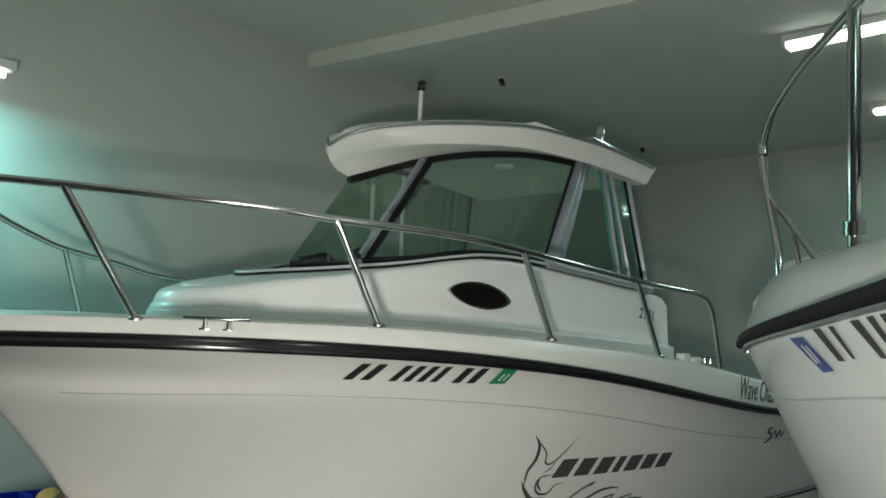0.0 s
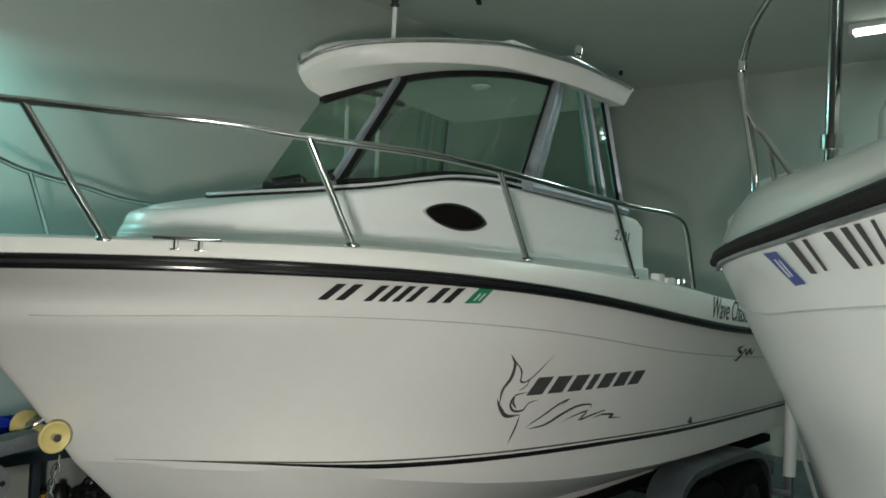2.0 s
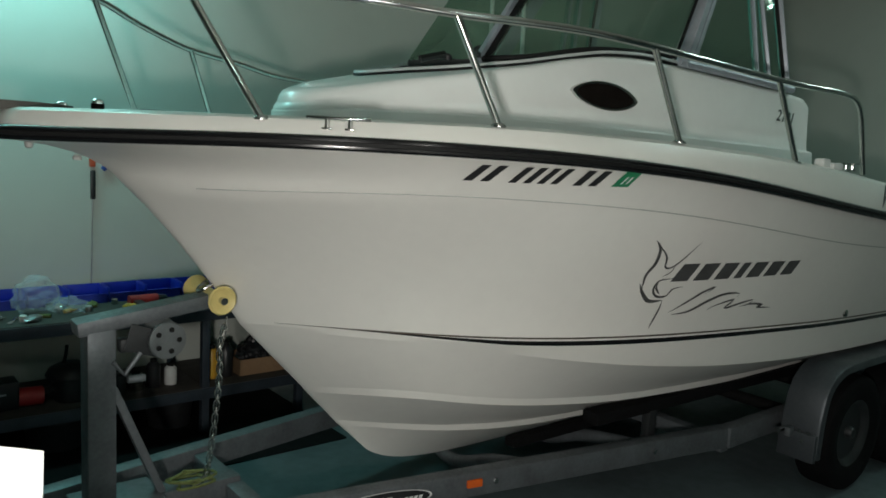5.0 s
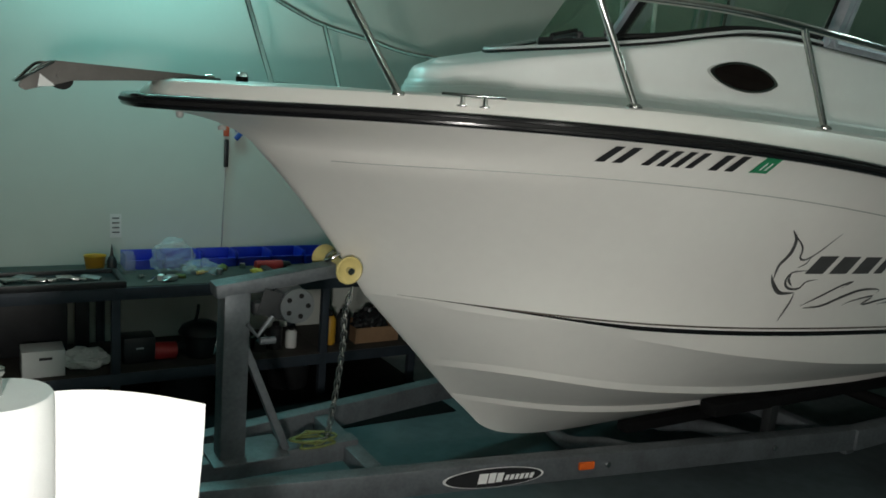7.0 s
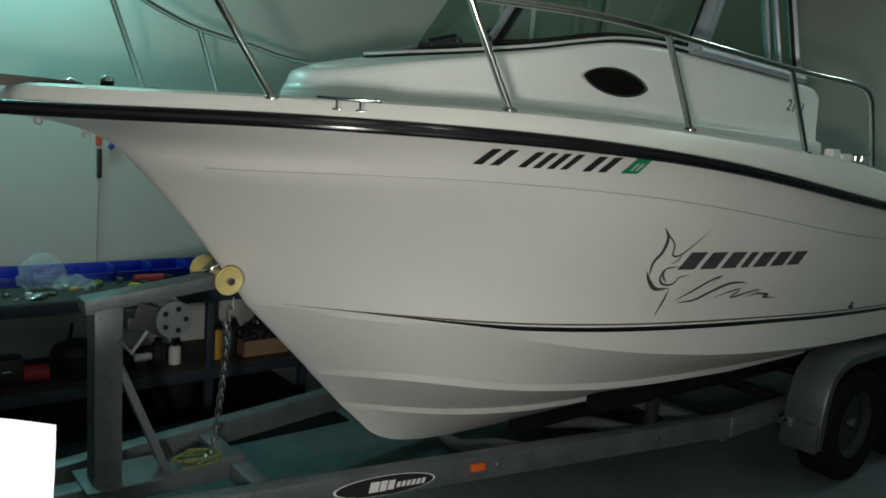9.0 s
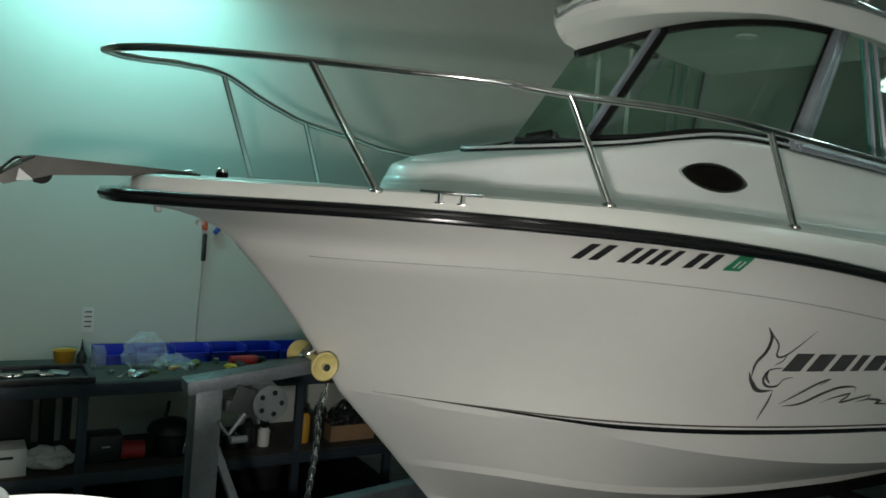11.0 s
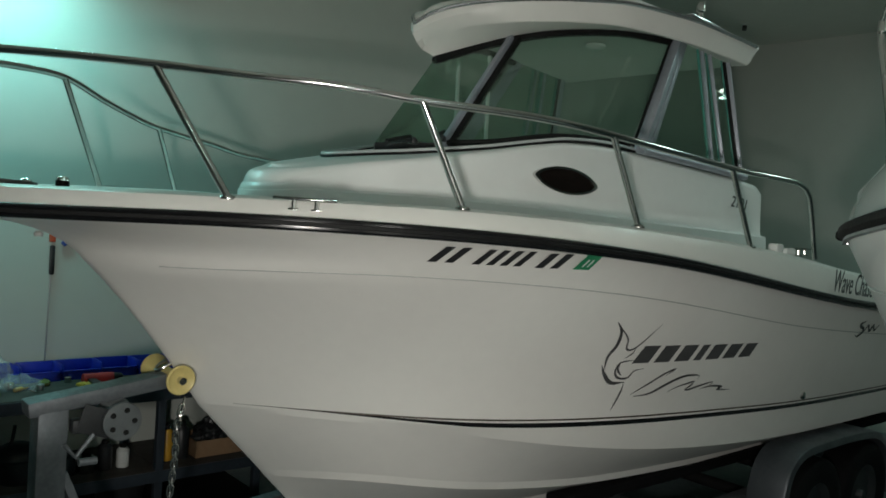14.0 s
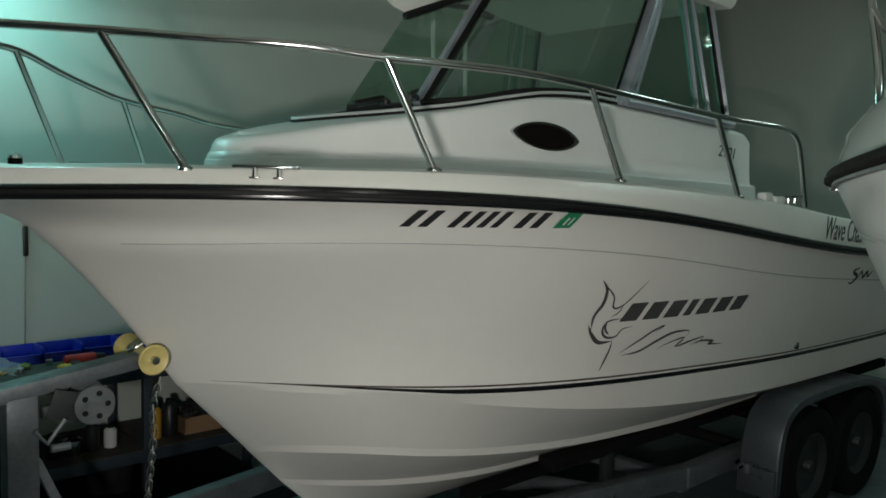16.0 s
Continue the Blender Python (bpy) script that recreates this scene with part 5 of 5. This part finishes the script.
part("box_body", join(box(0.3, 0.005, 0.1, (1.78, 1.50, LZ + 0.05), 0), box(0.3, 0.005, 0.1, (1.78, 1.74, LZ + 0.05), 0), box(0.005, 0.24, 0.1, (1.63, 1.62, LZ + 0.05), 0), box(0.005, 0.24, 0.1, (1.93, 1.62, LZ + 0.05), 0), box(0.3, 0.24, 0.004, (1.78, 1.62, LZ + 0.003), 0)), CARDBOARD, cbx, smooth=False).matrix_parent_inverse = XM
part("black_part", place(crumple(0.12, 0.09, 0.1, 12), pose(1.78, 1.62, LZ + 0.02)), BLACK_PLASTIC, cbx, smooth=False).matrix_parent_inverse = XM
# black block added in place of the shade on the wall behind the shelf
crate = thing("shelf_dark_block", (-0.42, 1.86, LZ), "tall black block added to darken the back of the shelf", "crate")
SM = Matrix.Translation((0.42, -1.86, -LZ))
part("dark_block_body", box(0.74, 0.16, 0.36, (-0.37, 1.87, LZ + 0.181), 0.02), BLACK_PLASTIC, crate).matrix_parent_inverse = SM
part("dark_block_top", box(0.76, 0.18, 0.03, (-0.37, 1.87, LZ + 0.376), 0.008), BLACK_PLASTIC, crate).matrix_parent_inverse = SM
# thin black sheet, added to darken the floor where bench shade falls
simple("floor_dark_sheet", box(4.1, 1.05, 0.008, (0.0, 1.44, 0.004), 0.002), TYRE, "thin black sheet added to darken the floor under the bench", "mat")

for x, r in ((0.62, 0.17), (1.25, 0.14)):
    simple("plastic_tub", spun([(r * 0.85, 0.0), (r, 0.17), (r + 0.012, 0.175), (r + 0.012, 0.19), (r - 0.01, 0.19), (r - 0.02, 0.16), (0.02, 0.15)], 28), BLACK_PLASTIC, "black plastic tub on the floor under the bench", "tub").location = (x, 1.66, 0)

# ---- paper towel roll on its stand ----
PX, PY, PZ = -0.44, -1.52, 1.05
# unseen cart, added to carry the roll and shadow the winch base and floor
cart = thing("unseen_cart", (PX, PY, 0), "unseen dark cart added to hold the towel roll and block light", "cart")
CT = Matrix.Translation((-PX, -PY, 0))
for z, nm in ((PZ - 0.012, "top"), (0.55, "shelf"), (0.16, "shelf")):
    part(nm, join(box(0.66, 0.42, 0.02, (PX - 0.02, PY, z - 0.01), 0.004), box(0.66, 0.014, 0.05, (PX - 0.02, PY - 0.214, z - 0.035), 0.003), box(0.66, 0.014, 0.05, (PX - 0.02, PY + 0.214, z - 0.035), 0.003)), RIM, cart).matrix_parent_inverse = CT
for ex in (-0.33, 0.29):
    for ey in (-0.19, 0.19):
        part("leg", box(0.035, 0.035, PZ - 0.11, (PX + ex, PY + ey, PZ / 2 + 0.02), 0.004), RIM, cart).matrix_parent_inverse = CT
        part("caster", tube([(PX + ex, PY + ey - 0.015, 0.04), (PX + ex, PY + ey + 0.015, 0.04)], 0.04, 16), BLACK_RUBBER, cart).matrix_parent_inverse = CT
towel = thing("paper_towel_roll", (PX, PY, PZ), "white paper towel roll on a steel rod, one sheet hanging loose", "paper towel")
PM = Matrix.Translation((-PX, -PY, -PZ))
part("roll", spun([(0.021, 0.28), (0.075, 0.28), (0.078, 0.276), (0.078, 0.004), (0.075, 0), (0.021, 0), (0.021, 0.28)], 48, pose(PX, PY, PZ)), PAPER, towel, "white paper towel roll").matrix_parent_inverse = PM
part("core", spun([(0.0215, 0.002), (0.0215, 0.279), (0.019, 0.279), (0.019, 0.002)], 28, pose(PX, PY, PZ)), CARDBOARD, towel, "brown card core").matrix_parent_inverse = PM
part("rod", tube([(PX, PY, PZ - 0.004), (PX, PY, PZ + 0.315)], 0.005, 10), STEEL, towel).matrix_parent_inverse = PM
part("rod_knob", spun([(0.006, 0), (0.009, 0.004), (0.009, 0.012), (0.004, 0.016)], 14, pose(PX, PY, PZ + 0.312)), STEEL, towel).matrix_parent_inverse = PM
part("stand_plate", spun([(0.08, -0.012), (0.08, -0.002)], 28, pose(PX, PY, PZ)), BLACK_PLASTIC, towel).matrix_parent_inverse = PM
sheet = []
for i in range(25):
    s = i / 24
    x = PX + 0.076 + 0.244 * s
    y = PY - 0.006 + 0.012 * math.sin(s * 3.4) - 0.004 * s
    sheet.append([(x - 0.012 * s * k / 6, y + 0.004 * math.sin(3 * s + k), PZ + 0.278 - 0.052 * s ** 1.3 - 0.272 * k / 6) for k in range(7)])
part("loose_sheet", thick(grid(sheet), 0.001), PAPER, towel, "loose white paper sheet").matrix_parent_inverse = PM

# ---- the second boat ----
TIP = Vector((2.45, -1.78, 0))
BD = Vector((0.588, 0.809, 0)).normalized()
LF = Vector((-BD.y, BD.x, 0))


def P2(s, h, z):
    return tuple(TIP - BD * s + LF * h + Vector((0, 0, z + 0.014)))


boat2 = thing("center_boat", P2(3.0, 0, 0.35), "white boat with thick black rub rail and steel rails", "boat")
C0 = Matrix.Translation(-Vector(P2(3.0, 0, 0.35)))


def cp(name, bm, mat, label="", **k):
    ob = part(name, bm, mat, boat2, label, **k)
    ob.matrix_parent_inverse = C0
    return ob


SE = 4.2
SH2 = [(0.0, 0.0, 1.846), (0.05, 0.032, 1.85), (0.12, 0.075, 1.856), (0.25, 0.145, 1.866), (0.4, 0.21, 1.877), (0.57, 0.275, 1.89), (0.9, 0.385, 1.915), (1.2, 0.49, 1.937), (1.7, 0.69, 1.96), (2.2, 0.86, 1.975), (3.0, 1.05, 1.98), (SE, 1.12, 1.95)]
KN2 = [(0.14, 0.0, 1.70), (0.3, 0.09, 1.70), (0.57, 0.22, 1.703), (0.9, 0.345, 1.728), (1.25, 0.47, 1.756), (1.7, 0.65, 1.78), (2.2, 0.81, 1.79), (3.0, 1.0, 1.78), (SE, 1.09, 1.74)]
FL2 = [(0.46, 0.0, 1.35), (0.62, 0.09, 1.35), (0.9, 0.21, 1.36), (1.3, 0.38, 1.37), (2.0, 0.65, 1.37), (3.0, 0.92, 1.35), (SE, 1.03, 1.32)]
CH2 = [(0.74, 0.0, 0.95), (1.0, 0.16, 0.95), (1.5, 0.4, 0.93), (2.2, 0.68, 0.9), (3.0, 0.88, 0.87), (SE, 0.98, 0.84)]
KE2 = [(1.0, 0.0, 0.62), (1.3, 0.0, 0.47), (1.8, 0.0, 0.42), (SE, 0.0, 0.4)]


def long2(tab):
    x = tab[0][0] + (tab[-1][0] - tab[0][0]) * np.linspace(0, 1, 60) ** 1.6
    return np.column_stack([x, smooth_at(tab, x)])


c2 = [long2(t) for t in (KE2, CH2, FL2, KN2, SH2)]
c2[-1][0, 1] = 0
rows2 = []
for a, b in zip(c2[:-1], c2[1:]):
    for s in (0, 0.25, 0.5, 0.75):
        rows2.append(a * (1 - s) + b * s)
rows2.append(c2[-1])


def both2(rws):
    return join(grid([[P2(p[0], p[1], p[2]) for p in r] for r in rws]), grid([[P2(p[0], -p[1], p[2]) for p in r] for r in rws]))


hb = both2(rows2)
ends = [r[-1] for r in rows2]
hb.faces.new([hb.verts.new(P2(*p)) for p in ends] + [hb.verts.new(P2(p[0], -p[1], p[2])) for p in reversed(ends[1:])])
cp("hull", hb, GEL_COOL, angle=20)
sl2 = np.array([(-0.012, 0.0, 1.844), (-0.006, 0.006, 1.844)] + [tuple(p) for p in long2(SH2)[1:]])
cp("rub_rail", both2([outline(sl2, o, z) for o, z in [(0, -0.004), (0.022, 0.0), (0.03, 0.008), (0.03, 0.026), (0.022, 0.034), (0.0, 0.038)]]), BLACK_RUBBER, "thick black rubber rub rail")
cp("rail_edge", both2([outline(sl2, o, z) for o, z in [(-0.002, -0.016), (0.012, -0.014), (0.012, -0.005), (0, -0.003)]]), ALU)
d2 = [outline(sl2, o, 0.034) for o in (0.0, -0.012, -0.035, -0.07, -0.12, -0.2)]
for r, z in zip(d2, (0.0, 0.06, 0.13, 0.178, 0.206, 0.222)):
    r[:, 1] = np.maximum(r[:, 1], 0)
    r[:, 2] += z * np.clip(r[:, 0] * 3 + 0.35, 0.3, 1) * np.interp(r[:, 0], [0.45, 0.93, 1.2, 1.8], [1, 0.82, 0.73, 0.65])
lastr = d2[-1].copy()
lastr[:, 1] = 0
lastr[:, 2] += 0.03
cp("deck", both2(d2 + [lastr]), GEL_COOL, angle=35)
cab2 = []
for s0, hw, z in ((0.83, 0.18, 2.06), (0.835, 0.18, 2.24), (0.86, 0.17, 2.29), (0.93, 0.15, 2.315)):
    line = spline([(s0, 0, z), (s0 + 0.02, hw * 0.5, z), (s0 + 0.12, hw * 0.9, z), (s0 + 0.35, hw + 0.05, z + 0.01), (s0 + 0.9, hw + 0.20, z + 0.02), (3.6, hw + 0.45, z + 0.04)], 40)
    cab2.append(line)
cap = cab2[-1].copy()
cap[:, 1] = 0
cap[:, 2] += 0.02
cp("cabin", both2(cab2 + [cap]), GEL_COOL, "pale raised foredeck cabin", angle=35)
wsb = spline([(1.0, 0.0, 2.31), (1.03, 0.09, 2.31), (1.14, 0.17, 2.31), (1.95, 0.40, 2.33)], 20)
wst = spline([(1.15, 0.0, 2.46), (1.18, 0.08, 2.46), (1.29, 0.15, 2.46), (2.06, 0.37, 2.48)], 20)
cp("windshield", both2([wsb, wst]), BLACK_VINYL, "dark raked windshield")
R2 = [(0.335, 0.094, 2.06), (0.3, 0.083, 2.2), (0.14, 0.032, 2.5), (0.132, 0.028, 2.56), (0.2, 0.05, 2.63), (0.285, 0.078, 2.667), (0.44, 0.13, 2.695), (0.6, 0.185, 2.709), (0.75, 0.232, 2.713), (0.93, 0.295, 2.716), (1.4, 0.46, 2.74), (2.2, 0.75, 2.76)]
cp("bow_rail", tube([P2(*p) for p in spline(R2, 60)], 0.0135, 10), STEEL, "stainless steel pulpit rail")
cp("rail_collar", tube([P2(0.136, 0.03, 2.53), P2(0.132, 0.028, 2.565)], 0.018, 12), STEEL)
cp("rail_post", tube([P2(0.93, 0.293, 2.04), P2(0.935, 0.295, 2.73)], 0.0165, 12), STEEL)
cp("post_collar", tube([P2(0.93, 0.293, 2.13), P2(0.931, 0.293, 2.165)], 0.026, 14), STEEL)
cp("rail_brace", tube([P2(0.205, 0.053, 2.385), P2(0.27, 0.074, 2.342), P2(0.33, 0.094, 2.3), P2(0.458, 0.136, 2.225), P2(0.70, 0.216, 2.08)], 0.009, 8), STEEL)
cp("brace_leg", tube([P2(0.458, 0.136, 2.225), P2(0.545, 0.164, 2.06)], 0.008, 8), STEEL)
cp("tower_leg", tube([P2(0.98, 0.1, 2.26), P2(1.047, 0.1, 2.75), P2(1.18, 0.1, 3.71)], 0.0155, 14), ALU, "thick aluminium tower leg")
cp("tower_leg", tube([P2(1.45, -0.2, 2.3), P2(1.5, -0.2, 2.75), P2(1.6, -0.2, 3.7)], 0.018, 14), ALU)
cp("tower_brace", tube([P2(*p) for p in spline([(1.0, 0.1, 2.43), (1.06, 0.08, 2.47), (1.12, 0.05, 2.57), (1.15, 0.03, 2.72), (1.2, 0.02, 3.4)], 24)], 0.014, 10), ALU)
for z in (2.58, 2.66, 2.85, 3.1):
    cp("tower_rung", tube([P2(1.0 + (z - 2.43) * 0.14, 0.1, z), P2(1.5, -0.2, z)], 0.012, 10), ALU)
cp("tower_top", join(box(0.9, 0.8, 0.05, (0, 0, 0), 0.02)), GEL_COOL).matrix_basis = Matrix.Translation(P2(1.6, 0, 3.72)) @ pose(0, 0, 0, 0, 0, 54)


def side2(s, z):
    v = [smooth_at(t, s)[0] for t in (FL2, KN2, SH2)]
    return float(np.interp(z, [q[1] for q in v], [q[0] for q in v]))


def decal2(name, polys, mat, label="", lift=0.004):
    bm = bmesh.new()
    for poly in polys:
        bm.faces.new([bm.verts.new(P2(s, side2(s, z) + lift, z)) for s, z in poly])
    return cp(name, bm, mat, label)


decal2("registration_tag", [[(0.72, 1.875), (0.82, 1.878), (0.99, 1.80), (0.92, 1.793)]], BLUE_TAG, "blue and white registration tag", lift=0.006)
decal2("tag_bar", [[(0.80, 1.858), (0.815, 1.858), (0.905, 1.815), (0.893, 1.813)]], WHITE_INK, lift=0.009)
decal2("tag_bar", [[(0.832, 1.856), (0.845, 1.856), (0.925, 1.817), (0.915, 1.815)]], WHITE_INK, lift=0.009)
for s0, s1, s2, s3, zt, zb in ((0.9, 0.98, 1.09, 1.03, 1.897, 1.823), (1.0, 1.05, 1.14, 1.11, 1.901, 1.83), (1.13, 1.21, 1.31, 1.26, 1.911, 1.834), (1.22, 1.28, 1.37, 1.33, 1.916, 1.839), (1.29, 1.34, 1.42, 1.39, 1.919, 1.842), (1.37, 1.40, 1.47, 1.44, 1.922, 1.848), (1.49, 1.57, 1.63, 1.59, 1.93, 1.86), (1.59, 1.67, 1.74, 1.69, 1.933, 1.862)):
    w = 0.62
    decal2("registration_mark", [[(s0, zt), (s0 + (s1 - s0) * w, zt + 0.001), (s3 + (s2 - s3) * w, zb + 0.001), (s3, zb)]], INK, lift=0.006)
kn2 = long2(KN2)[3:]
cp("knuckle_line", both2([kn2 + np.array([0, 0.003, 0.004]), kn2 + np.array([0, 0.005, 0]), kn2 + np.array([0, 0.003, -0.004])]), GEL_DECK)

tr2 = thing("second_trailer", P2(2.2, 0, 0), "grey steel trailer frame under the second boat", "trailer")
Q0 = Matrix.Translation(-Vector(P2(2.2, 0, 0)))
for nm, bm, mat in [("frame_beam", beam(P2(0.9, sg * 0.25, 0.38), P2(4.1, sg * 0.6, 0.38), 0.07, 0.09), GALV) for sg in (-1, 1)] + [("cross_member", beam(P2(s, -0.55, 0.39), P2(s, 0.55, 0.39), 0.07, 0.08), GALV) for s in (2.0, 3.8)] + [("leg", tube([P2(s, h, 0.0), P2(s, h, 0.36)], 0.04, 12), GALV) for s in (1.0, 3.9) for h in (-0.3, 0.3)]:
    part(nm, bm, mat, tr2).matrix_parent_inverse = Q0
